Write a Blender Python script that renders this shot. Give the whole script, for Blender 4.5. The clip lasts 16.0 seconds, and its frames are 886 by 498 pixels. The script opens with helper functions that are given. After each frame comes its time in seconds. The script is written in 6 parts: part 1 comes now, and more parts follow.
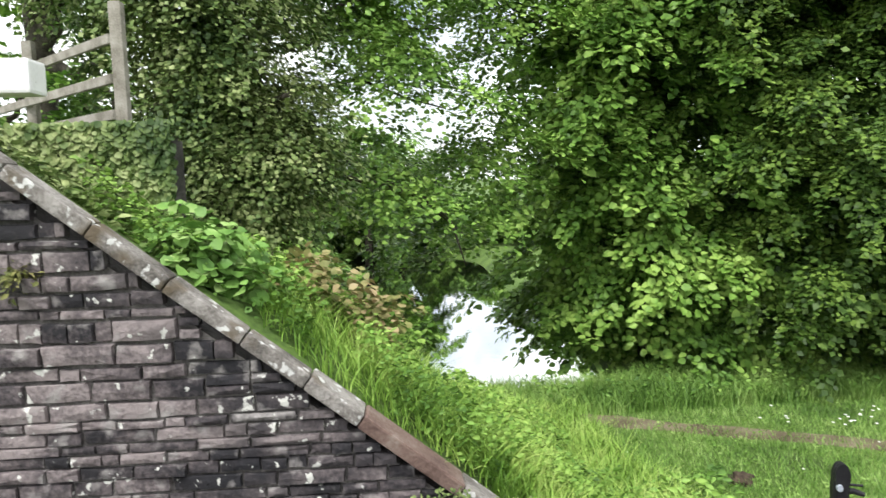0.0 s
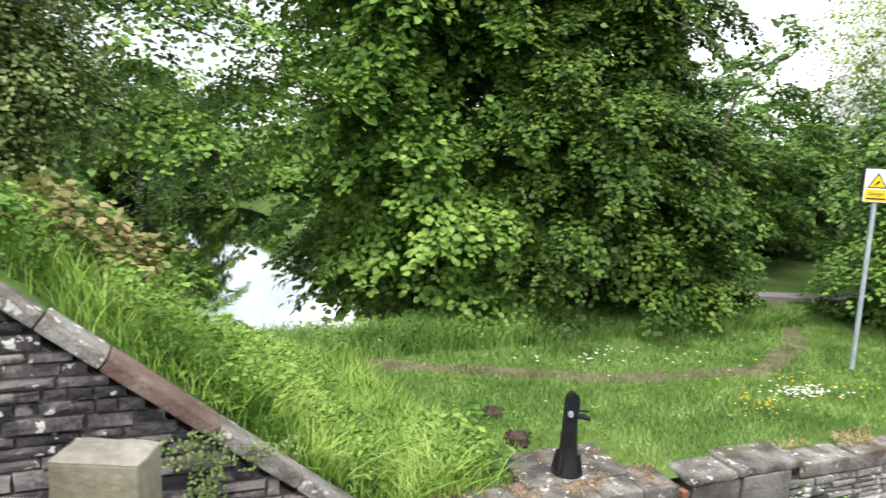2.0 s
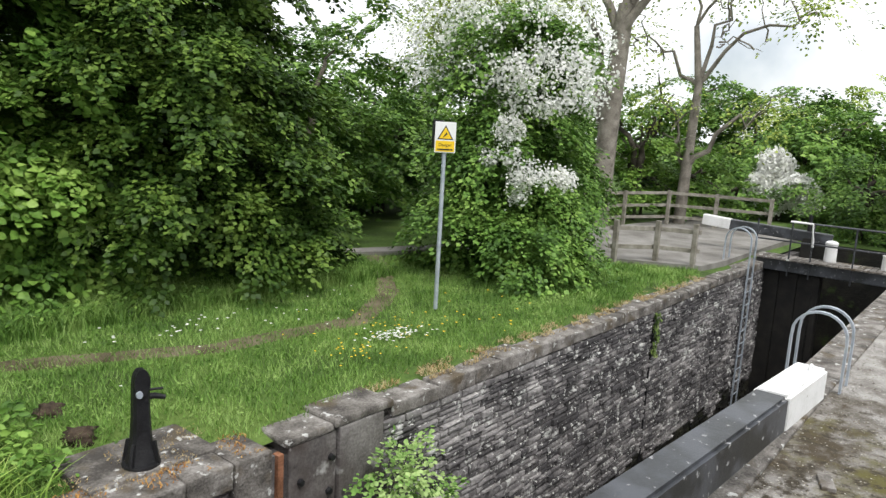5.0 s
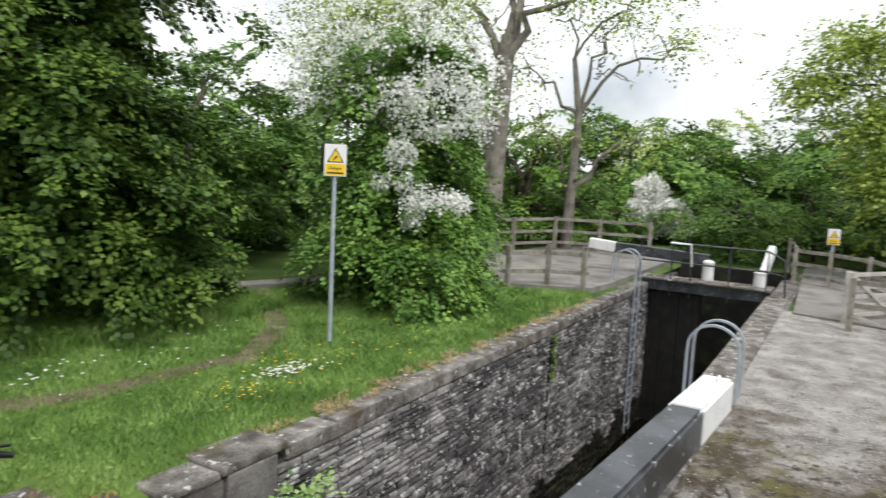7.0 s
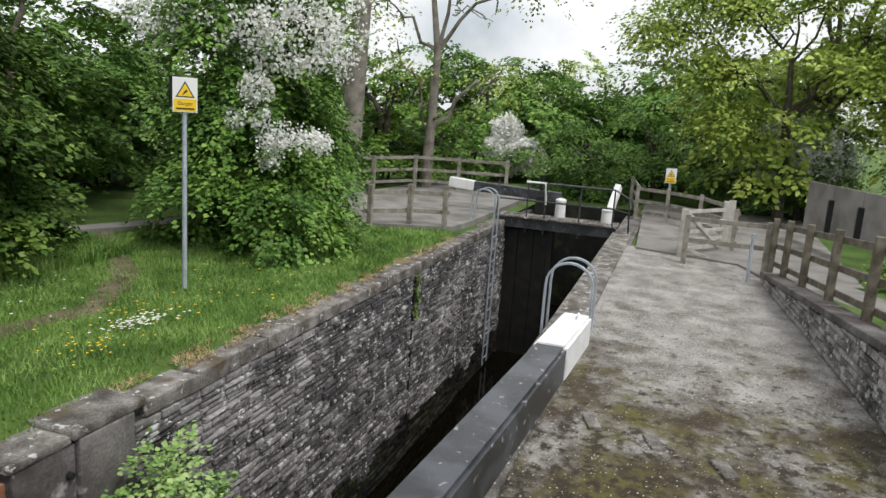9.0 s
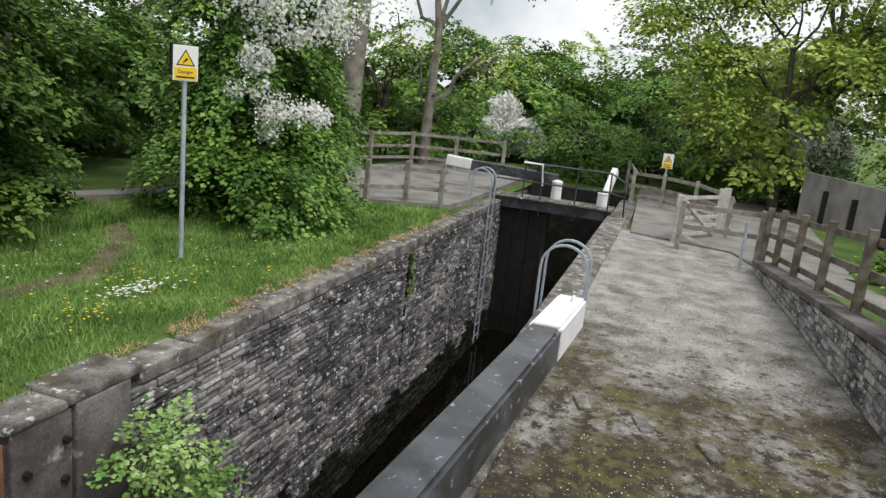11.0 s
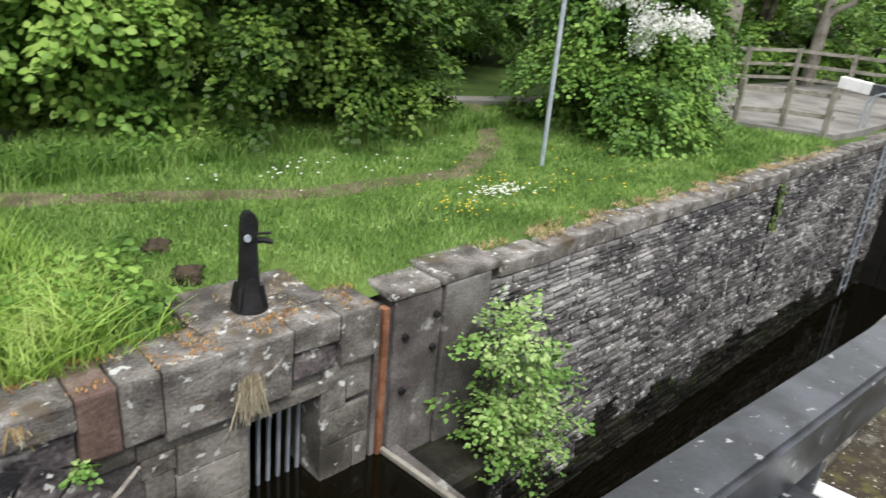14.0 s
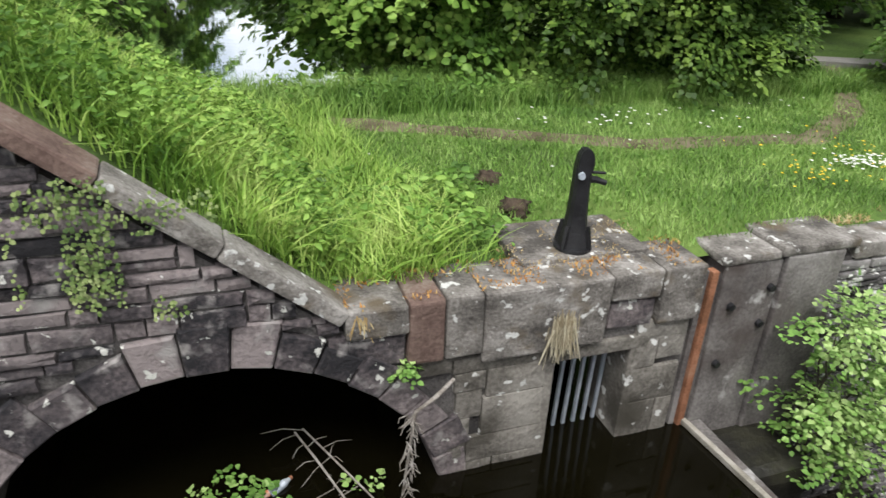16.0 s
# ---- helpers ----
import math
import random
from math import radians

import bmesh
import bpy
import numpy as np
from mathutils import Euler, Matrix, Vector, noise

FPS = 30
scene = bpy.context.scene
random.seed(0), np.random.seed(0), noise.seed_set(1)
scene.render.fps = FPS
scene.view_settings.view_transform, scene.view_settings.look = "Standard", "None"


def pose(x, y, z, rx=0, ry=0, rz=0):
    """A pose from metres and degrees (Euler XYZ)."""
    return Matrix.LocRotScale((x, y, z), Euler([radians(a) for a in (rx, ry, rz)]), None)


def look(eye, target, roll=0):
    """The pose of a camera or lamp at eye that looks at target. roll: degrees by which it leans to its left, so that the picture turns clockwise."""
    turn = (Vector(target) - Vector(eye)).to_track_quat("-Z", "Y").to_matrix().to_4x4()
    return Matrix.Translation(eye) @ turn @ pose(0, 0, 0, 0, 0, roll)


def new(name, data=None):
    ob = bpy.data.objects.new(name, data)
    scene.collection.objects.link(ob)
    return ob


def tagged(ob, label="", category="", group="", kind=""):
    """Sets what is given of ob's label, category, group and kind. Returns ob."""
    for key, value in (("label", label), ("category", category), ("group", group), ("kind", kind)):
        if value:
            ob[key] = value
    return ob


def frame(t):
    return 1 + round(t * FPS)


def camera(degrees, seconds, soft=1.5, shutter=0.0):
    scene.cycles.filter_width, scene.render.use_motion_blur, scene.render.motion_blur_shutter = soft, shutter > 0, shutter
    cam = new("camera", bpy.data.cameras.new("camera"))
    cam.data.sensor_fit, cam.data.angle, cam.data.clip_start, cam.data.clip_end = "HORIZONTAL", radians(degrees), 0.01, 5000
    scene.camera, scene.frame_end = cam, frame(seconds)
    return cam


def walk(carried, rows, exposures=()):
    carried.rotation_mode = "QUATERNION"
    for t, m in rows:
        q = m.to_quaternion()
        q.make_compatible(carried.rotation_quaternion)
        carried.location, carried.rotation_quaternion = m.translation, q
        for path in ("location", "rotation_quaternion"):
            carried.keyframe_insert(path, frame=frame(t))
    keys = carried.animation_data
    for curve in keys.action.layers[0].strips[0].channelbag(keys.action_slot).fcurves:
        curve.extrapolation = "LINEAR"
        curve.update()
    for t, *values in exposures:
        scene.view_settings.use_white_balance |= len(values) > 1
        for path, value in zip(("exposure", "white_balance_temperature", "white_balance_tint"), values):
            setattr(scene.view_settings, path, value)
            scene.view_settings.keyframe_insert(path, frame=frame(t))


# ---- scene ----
cam = camera(64.0, 16.0, soft=1.4, shutter=0.3)
ROWS = [
    (0.0, 0.009, -0.006, 3.09, 84.51, 1.86, -3.88),
    (0.5, 0.009, -0.013, 3.101, 85.82, 2.6, -1.4),
    (1.0, 0.094, -0.046, 3.077, 83.21, 0.08, -6.2),
    (1.5, 0.136, -0.064, 3.048, 80.38, -1.58, -14.28),
    (2.0, 0.171, -0.027, 2.986, 80.85, -2.28, -20.37),
    (2.5, 0.299, 0.056, 2.797, 81.67, -2.77, -26.89),
    (3.0, 0.42, 0.131, 2.761, 78.46, -0.43, -31.97),
    (3.5, 0.513, 0.082, 2.766, 79.41, -1.51, -38.25),
    (4.0, 0.693, 0.072, 2.728, 77.61, -3.57, -45.01),
    (4.2, 0.741, 0.102, 2.712, 78.22, -3.21, -47.02),
    (5.3, 0.909, 0.352, 2.654, 80.78, -3.5, -51.31),
    (6.3, 1.118, 0.517, 2.543, 82.21, -3.28, -53.81),
    (6.5, 1.149, 0.532, 2.528, 83.3, -2.58, -53.86),
    (7.0, 1.117, 0.57, 2.514, 83.53, -2.8, -59.84),
    (7.5, 1.112, 0.6, 2.544, 83.36, -2.04, -68.75),
    (8.0, 1.161, 0.646, 2.524, 79.73, -1.46, -69.54),
    (8.5, 1.175, 0.69, 2.547, 77.88, -2.8, -71.07),
    (9.0, 1.169, 0.697, 2.559, 79.09, -3.87, -71.27),
    (9.2, 1.167, 0.703, 2.557, 79.63, -4.68, -72.11),
    (11.3, 1.116, 0.731, 2.571, 76.88, -5.76, -71.04),
    (11.5, 1.117, 0.728, 2.572, 76.46, -5.43, -70.59),
    (11.8, 1.127, 0.717, 2.577, 75.47, -4.71, -69.7),
    (12.0, 1.095, 0.739, 2.564, 74.78, -4.68, -69.16),
    (12.5, 1.078, 0.743, 2.566, 72.53, -5.48, -63.27),
    (13.0, 1.112, 0.739, 2.561, 69.93, -5.16, -57.31),
    (13.5, 1.105, 0.828, 2.545, 69.19, -5.23, -50.86),
    (14.0, 1.051, 0.866, 2.517, 68.08, -4.79, -43.45),
    (14.5, 1.025, 0.978, 2.436, 66.12, -4.84, -36.1),
    (15.0, 1.031, 0.998, 2.416, 63.92, -2.97, -27.88),
    (15.5, 0.986, 1.047, 2.339, 62.51, -3.33, -22.46),
    (16.0, 0.884, 1.091, 2.28, 63.66, -2.69, -19.15),
]
PATH = [(t, pose(*place)) for t, *place in ROWS]
walk(cam, PATH, exposures=[(0.0, 0.42), (1.0, 0.33), (2.0, 0.38), (3.5, 0.42), (4.2, 0.0), (6.5, -0.24), (9.0, -0.48), (12.5, -0.50), (13.5, -0.04), (14.0, 0.06), (16.0, 0.15)])

# ---- light ----
SUN_ELEV, SUN_ROT = radians(60), radians(208)
world = bpy.data.worlds.new("sky")
scene.world = world
world.use_nodes = True
wn, wl = world.node_tree.nodes, world.node_tree.links
wn.clear()
w_out, w_bg = wn.new("ShaderNodeOutputWorld"), wn.new("ShaderNodeBackground")
w_sky = wn.new("ShaderNodeTexSky")
w_sky.sky_type, w_sky.sun_disc, w_sky.sun_elevation, w_sky.sun_rotation = "NISHITA", False, SUN_ELEV, SUN_ROT
w_co, w_noise, w_ramp, w_mix = wn.new("ShaderNodeTexCoord"), wn.new("ShaderNodeTexNoise"), wn.new("ShaderNodeValToRGB"), wn.new("ShaderNodeMixRGB")
w_noise.inputs["Scale"].default_value, w_noise.inputs["Detail"].default_value = 2.2, 7.0
w_ramp.color_ramp.elements[0].position, w_ramp.color_ramp.elements[1].position = 0.31, 0.47
w_mix.inputs[2].default_value = (13.6, 13.9, 14.2, 1)
wl.new(w_co.outputs["Generated"], w_noise.inputs["Vector"])
wl.new(w_noise.outputs["Fac"], w_ramp.inputs["Fac"])
wl.new(w_ramp.outputs["Color"], w_mix.inputs[0])
wl.new(w_sky.outputs["Color"], w_mix.inputs[1])
wl.new(w_mix.outputs["Color"], w_bg.inputs["Color"])
w_bg.inputs["Strength"].default_value = 0.105
wl.new(w_bg.outputs["Background"], w_out.inputs["Surface"])
sun = new("sun", bpy.data.lights.new("sun", "SUN"))
sun.data.energy, sun.data.angle, sun.data.color = 3.0, radians(24), (1.0, 0.975, 0.94)
sun.matrix_world = look((0, 0, 20), (3.5, 6.5, 7.0))


# ---- materials ----
def material(name, colours, scale=4.0, rough=0.85, fine=30.0, bump=0.3, detail=6.0, metal=0.0, spots=None, per_object=0.0, per_island=0.0, second=None, translucent=0.0, spec=0.4):
    """A procedural surface: a ramp of colours over coarse noise, fine grain, bump, and spots of another colour."""
    mat = bpy.data.materials.new(name)
    mat.use_nodes = True
    n, l = mat.node_tree.nodes, mat.node_tree.links
    bsdf = n["Principled BSDF"]
    co = n.new("ShaderNodeTexCoord")
    geo = n.new("ShaderNodeNewGeometry")
    vec = geo.outputs["Position"]
    a = n.new("ShaderNodeTexNoise")
    a.inputs["Scale"].default_value, a.inputs["Detail"].default_value = scale, detail
    l.new(vec, a.inputs["Vector"])
    b = n.new("ShaderNodeTexNoise")
    b.inputs["Scale"].default_value, b.inputs["Detail"].default_value = fine, 3.0
    l.new(vec, b.inputs["Vector"])
    add = n.new("ShaderNodeMath")
    add.operation = "MULTIPLY_ADD"
    add.inputs[1].default_value = 0.45
    l.new(b.outputs["Fac"], add.inputs[0])
    l.new(a.outputs["Fac"], add.inputs[2])
    shift = n.new("ShaderNodeMath")
    shift.operation = "SUBTRACT"
    shift.inputs[1].default_value = 0.225
    l.new(add.outputs[0], shift.inputs[0])
    fac = shift.outputs[0]
    for amount, node, out in ((per_object, "ShaderNodeObjectInfo", "Random"), (per_island, "ShaderNodeNewGeometry", "Random Per Island")):
        if amount:
            r = n.new(node)
            m = n.new("ShaderNodeMath")
            m.operation = "MULTIPLY_ADD"
            m.inputs[1].default_value = amount
            m2 = n.new("ShaderNodeMath")
            m2.operation = "SUBTRACT"
            m2.inputs[1].default_value = amount / 2
            l.new(r.outputs[out], m.inputs[0])
            l.new(fac, m.inputs[2])
            l.new(m.outputs[0], m2.inputs[0])
            fac = m2.outputs[0]
    ramp = n.new("ShaderNodeValToRGB")
    els = ramp.color_ramp.elements
    while len(els) < len(colours):
        els.new(0.5)
    for i, c in enumerate(colours):
        els[i].position = 0.30 + 0.40 * i / max(1, len(colours) - 1)
        els[i].color = (*c, 1)
    l.new(fac, ramp.inputs["Fac"])
    col = ramp.outputs["Color"]
    for sp in (spots or []):
        c, sc, lo, hi = sp
        s = n.new("ShaderNodeTexNoise")
        s.inputs["Scale"].default_value, s.inputs["Detail"].default_value = sc, 4.0
        l.new(vec, s.inputs["Vector"])
        sr = n.new("ShaderNodeValToRGB")
        sr.color_ramp.elements[0].position, sr.color_ramp.elements[1].position = lo, hi
        l.new(s.outputs["Fac"], sr.inputs["Fac"])
        mx = n.new("ShaderNodeMixRGB")
        mx.inputs[2].default_value = (*c, 1)
        l.new(sr.outputs["Color"], mx.inputs[0])
        l.new(col, mx.inputs[1])
        col = mx.outputs["Color"]
    l.new(col, bsdf.inputs["Base Color"])
    bsdf.inputs["Roughness"].default_value, bsdf.inputs["Metallic"].default_value = rough, metal
    bsdf.inputs["Specular IOR Level"].default_value = spec
    if bump:
        bp = n.new("ShaderNodeBump")
        bp.inputs["Strength"].default_value, bp.inputs["Distance"].default_value = bump, 0.03
        rough_n = n.new("ShaderNodeTexNoise")
        rough_n.inputs["Scale"].default_value, rough_n.inputs["Detail"].default_value, rough_n.inputs["Roughness"].default_value = fine * 0.4, 8.0, 0.65
        l.new(vec, rough_n.inputs["Vector"])
        l.new(rough_n.outputs["Fac"], bp.inputs["Height"])
        l.new(bp.outputs["Normal"], bsdf.inputs["Normal"])
    if translucent:
        tr = n.new("ShaderNodeBsdfTranslucent")
        l.new(col, tr.inputs["Color"])
        mix = n.new("ShaderNodeMixShader")
        mix.inputs[0].default_value = translucent
        l.new(bsdf.outputs[0], mix.inputs[1])
        l.new(tr.outputs[0], mix.inputs[2])
        l.new(mix.outputs[0], n["Material Output"].inputs["Surface"])
    return mat


def leaf_mat(name, dark, mid, light):
    return material(name, [dark, mid, light], scale=1.3, rough=0.48, fine=6.0, bump=0.0, per_island=0.28, translucent=0.16, spec=0.22)


WHITE_LICHEN = ((0.60, 0.60, 0.56), 10.0, 0.645, 0.68)
M_WING = material("wing_stone", [(0.02, 0.019, 0.022), (0.068, 0.058, 0.062), (0.145, 0.122, 0.124), (0.26, 0.222, 0.22)], 2.2, 0.92, 30, 1.0, per_object=0.36, spots=[((0.018, 0.018, 0.022), 0.8, 0.52, 0.66), ((0.32, 0.30, 0.29), 5.5, 0.56, 0.70), WHITE_LICHEN])
M_LOCK = material("lock_stone", [(0.072, 0.068, 0.071), (0.16, 0.15, 0.151), (0.28, 0.266, 0.262), (0.42, 0.40, 0.395)], 1.3, 0.85, 24, 0.8, per_object=0.3, per_island=0.3, spots=[((0.045, 0.042, 0.042), 1.0, 0.54, 0.70), ((0.52, 0.52, 0.50), 6.0, 0.60, 0.66), ((0.66, 0.66, 0.63), 15.0, 0.625, 0.655)])
# wet stone below the water mark; also the dark of the added canal banks
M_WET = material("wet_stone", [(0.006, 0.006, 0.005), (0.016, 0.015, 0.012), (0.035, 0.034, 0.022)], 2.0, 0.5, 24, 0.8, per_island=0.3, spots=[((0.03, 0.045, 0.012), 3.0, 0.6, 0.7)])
M_ASHLAR = material("ashlar", [(0.085, 0.077, 0.066), (0.195, 0.18, 0.16), (0.32, 0.30, 0.27)], 2.4, 0.9, 40, 0.6, per_object=0.2, spots=[((0.05, 0.045, 0.035), 1.7, 0.55, 0.68), ((0.6, 0.6, 0.58), 7.0, 0.635, 0.67)])
M_COPING = material("coping_stone", [(0.07, 0.063, 0.057), (0.18, 0.165, 0.15), (0.33, 0.31, 0.29)], 4.5, 0.92, 45, 0.9, per_object=0.18, spots=[((0.12, 0.095, 0.065), 3.0, 0.56, 0.68), ((0.58, 0.58, 0.56), 11.0, 0.62, 0.67)])
M_REDSTONE = material("red_stone", [(0.10, 0.062, 0.052), (0.17, 0.115, 0.095), (0.25, 0.205, 0.175)], 3.0, 0.9, 40, 0.6)
M_JOINT = material("lime_joint", [(0.04, 0.037, 0.037), (0.095, 0.087, 0.084), (0.19, 0.178, 0.17)], 3.0, 0.95, 50, 0.9)
# mortar, darkened so that the culvert inside the arch reads as deep shade
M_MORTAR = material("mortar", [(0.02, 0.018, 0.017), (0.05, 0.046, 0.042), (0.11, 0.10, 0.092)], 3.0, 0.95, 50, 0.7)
M_CONCRETE = material("old_concrete", [(0.07, 0.063, 0.062), (0.15, 0.137, 0.132), (0.26, 0.245, 0.235)], 2.2, 0.9, 35, 0.6, spots=[((0.07, 0.055, 0.05), 1.2, 0.5, 0.64), ((0.45, 0.44, 0.43), 3.5, 0.63, 0.70)])
M_PAVE = material("paving", [(0.16, 0.147, 0.132), (0.26, 0.246, 0.228), (0.35, 0.334, 0.316), (0.44, 0.424, 0.405)], 2.4, 0.93, 60, 1.0, spots=[((0.13, 0.112, 0.09), 3.0, 0.62, 0.78), ((0.07, 0.058, 0.044), 22.0, 0.62, 0.68), ((0.58, 0.55, 0.50), 36.0, 0.62, 0.66)])


def mossy_near(mat, x0, x1, spots):
    """Moss and dead leaves, thick at x0 and gone at x1, over the end of the paving that is seldom walked."""
    n, l = mat.node_tree.nodes, mat.node_tree.links
    bsdf = n["Principled BSDF"]
    col = bsdf.inputs["Base Color"].links[0].from_socket
    geo, xyz, span = n.new("ShaderNodeNewGeometry"), n.new("ShaderNodeSeparateXYZ"), n.new("ShaderNodeMapRange")
    l.new(geo.outputs["Position"], xyz.inputs[0])
    l.new(xyz.outputs["X"], span.inputs["Value"])
    span.inputs["From Min"].default_value, span.inputs["From Max"].default_value = x0, x1
    span.inputs["To Min"].default_value, span.inputs["To Max"].default_value = 0.165, -0.11
    for colour, scale, lo, hi in spots:
        a, add, ramp, mix = n.new("ShaderNodeTexNoise"), n.new("ShaderNodeMath"), n.new("ShaderNodeValToRGB"), n.new("ShaderNodeMixRGB")
        a.inputs["Scale"].default_value, a.inputs["Detail"].default_value, a.inputs["Roughness"].default_value = scale, 8.0, 0.65
        l.new(geo.outputs["Position"], a.inputs["Vector"])
        l.new(a.outputs["Fac"], add.inputs[0])
        l.new(span.outputs[0], add.inputs[1])
        l.new(add.outputs[0], ramp.inputs["Fac"])
        ramp.color_ramp.elements[0].position, ramp.color_ramp.elements[1].position = lo, hi
        mix.inputs[2].default_value = (*colour, 1)
        l.new(ramp.outputs["Color"], mix.inputs[0])
        l.new(col, mix.inputs[1])
        col = mix.outputs["Color"]
    l.new(col, bsdf.inputs["Base Color"])


mossy_near(M_PAVE, 5.0, 12.0, [((0.075, 0.058, 0.036), 1.1, 0.50, 0.66), ((0.125, 0.112, 0.036), 1.7, 0.56, 0.70), ((0.05, 0.04, 0.026), 7.0, 0.56, 0.68)])
M_PATH = material("path_gravel", [(0.15, 0.14, 0.128), (0.23, 0.218, 0.203), (0.31, 0.298, 0.282)], 1.5, 0.95, 70, 0.4)
M_GROUND = material("turf", [(0.04, 0.07, 0.014), (0.075, 0.135, 0.024), (0.12, 0.185, 0.04)], 0.8, 0.95, 22, 0.9)
M_EARTH = material("bare_earth", [(0.07, 0.06, 0.03), (0.14, 0.115, 0.07), (0.21, 0.175, 0.12)], 2.5, 0.95, 50, 0.8)
M_WOOD = material("weathered_wood", [(0.17, 0.155, 0.125), (0.28, 0.26, 0.22), (0.38, 0.355, 0.315)], 6.0, 0.85, 70, 0.3)
M_DARKWOOD = material("dark_weathered_wood", [(0.085, 0.072, 0.052), (0.15, 0.13, 0.10), (0.23, 0.205, 0.165)], 6.0, 0.85, 70, 0.3)
M_POSTWOOD = material("green_wood", [(0.17, 0.15, 0.105), (0.27, 0.245, 0.185), (0.35, 0.325, 0.265)], 5.0, 0.85, 60, 0.35, spots=[((0.17, 0.19, 0.06), 4.0, 0.55, 0.7)])
# blue-grey patches: weathering, with sky sheen painted into the colour
M_BLACK = material("black_paint", [(0.010, 0.011, 0.013), (0.02, 0.022, 0.026), (0.035, 0.038, 0.045)], 3.0, 0.38, 40, 0.12, spots=[((0.062, 0.067, 0.080), 3.5, 0.47, 0.62), ((0.32, 0.32, 0.33), 17.0, 0.645, 0.68)], spec=0.75)
M_GATE = material("tarred_timber", [(0.006, 0.006, 0.006), (0.012, 0.011, 0.010), (0.022, 0.020, 0.017)], 4.0, 0.6, 40, 0.3)
M_IRON = material("black_iron", [(0.006, 0.006, 0.007), (0.011, 0.011, 0.013), (0.02, 0.02, 0.022)], 6.0, 0.5, 60, 0.3)
M_WHITE = material("white_paint", [(0.70, 0.70, 0.69), (0.80, 0.80, 0.80), (0.84, 0.84, 0.84)], 4.0, 0.5, 40, 0.1, spots=[((0.4, 0.38, 0.34), 14.0, 0.70, 0.74)])
M_GALV = material("galvanised", [(0.36, 0.41, 0.48), (0.46, 0.51, 0.58), (0.55, 0.60, 0.66)], 8.0, 0.45, 60, 0.1, metal=0.35)
M_RUST = material("rust", [(0.16, 0.07, 0.035), (0.3, 0.13, 0.07), (0.36, 0.2, 0.13)], 5.0, 0.9, 50, 0.5)
M_YELLOW = material("sign_yellow", [(0.85, 0.55, 0.02), (0.9, 0.62, 0.03)], 3.0, 0.4, 30, 0.0)
M_SIGNWHITE = material("sign_white", [(0.78, 0.78, 0.78), (0.84, 0.84, 0.84)], 3.0, 0.4, 30, 0.0)
M_INK = material("sign_black", [(0.015, 0.015, 0.015), (0.025, 0.025, 0.025)], 3.0, 0.5, 30, 0.0)
M_BARK = material("bark", [(0.03, 0.026, 0.02), (0.07, 0.06, 0.045), (0.12, 0.105, 0.085)], 5.0, 0.95, 40, 0.9)
M_PALEBARK = material("pale_bark", [(0.14, 0.125, 0.105), (0.25, 0.225, 0.195), (0.34, 0.31, 0.27)], 4.0, 0.95, 40, 0.8)
M_DEAD = material("dead_twig", [(0.14, 0.12, 0.10), (0.25, 0.225, 0.20), (0.38, 0.355, 0.33)], 12.0, 0.9, 60, 0.3)
M_DRY = material("dry_grass", [(0.30, 0.2, 0.08), (0.42, 0.33, 0.17), (0.5, 0.42, 0.26)], 6.0, 0.9, 40, 0.2, per_island=0.4)
M_ORANGE = material("orange_moss", [(0.30, 0.13, 0.03), (0.42, 0.21, 0.06), (0.45, 0.3, 0.12)], 8.0, 0.95, 40, 0.4, per_island=0.4)
L_DARK = leaf_mat("leaf_dark", (0.058, 0.123, 0.026), (0.133, 0.262, 0.047), (0.267, 0.421, 0.092))
L_HORN = leaf_mat("leaf_hornbeam", (0.024, 0.054, 0.010), (0.068, 0.132, 0.022), (0.172, 0.268, 0.050))
L_MAPLE = leaf_mat("leaf_maple", (0.062, 0.135, 0.022), (0.152, 0.285, 0.048), (0.310, 0.465, 0.105))
L_IVY = leaf_mat("leaf_ivy", (0.045, 0.085, 0.024), (0.135, 0.200, 0.055), (0.36, 0.42, 0.18))
L_YELLOW = leaf_mat("leaf_spring", (0.156, 0.245, 0.041), (0.330, 0.437, 0.078), (0.502, 0.578, 0.157))
L_FAR = leaf_mat("leaf_far", (0.052, 0.112, 0.026), (0.120, 0.232, 0.046), (0.255, 0.400, 0.092))
L_SHRUB = leaf_mat("leaf_shrub", (0.085, 0.185, 0.036), (0.190, 0.350, 0.080), (0.390, 0.530, 0.200))
L_GRASS = leaf_mat("grass_blade", (0.074, 0.158, 0.028), (0.172, 0.312, 0.06), (0.305, 0.44, 0.13))
L_LONG = leaf_mat("long_grass_blade", (0.125, 0.245, 0.038), (0.270, 0.435, 0.078), (0.46, 0.58, 0.17))
L_RED = leaf_mat("leaf_reddish", (0.13, 0.155, 0.05), (0.25, 0.25, 0.09), (0.38, 0.29, 0.16))
L_BLOSSOM = material("blossom", [(0.80, 0.80, 0.76), (0.86, 0.86, 0.83), (0.90, 0.90, 0.88)], 3.0, 0.7, 20, 0.0, per_island=0.3, translucent=0.3)


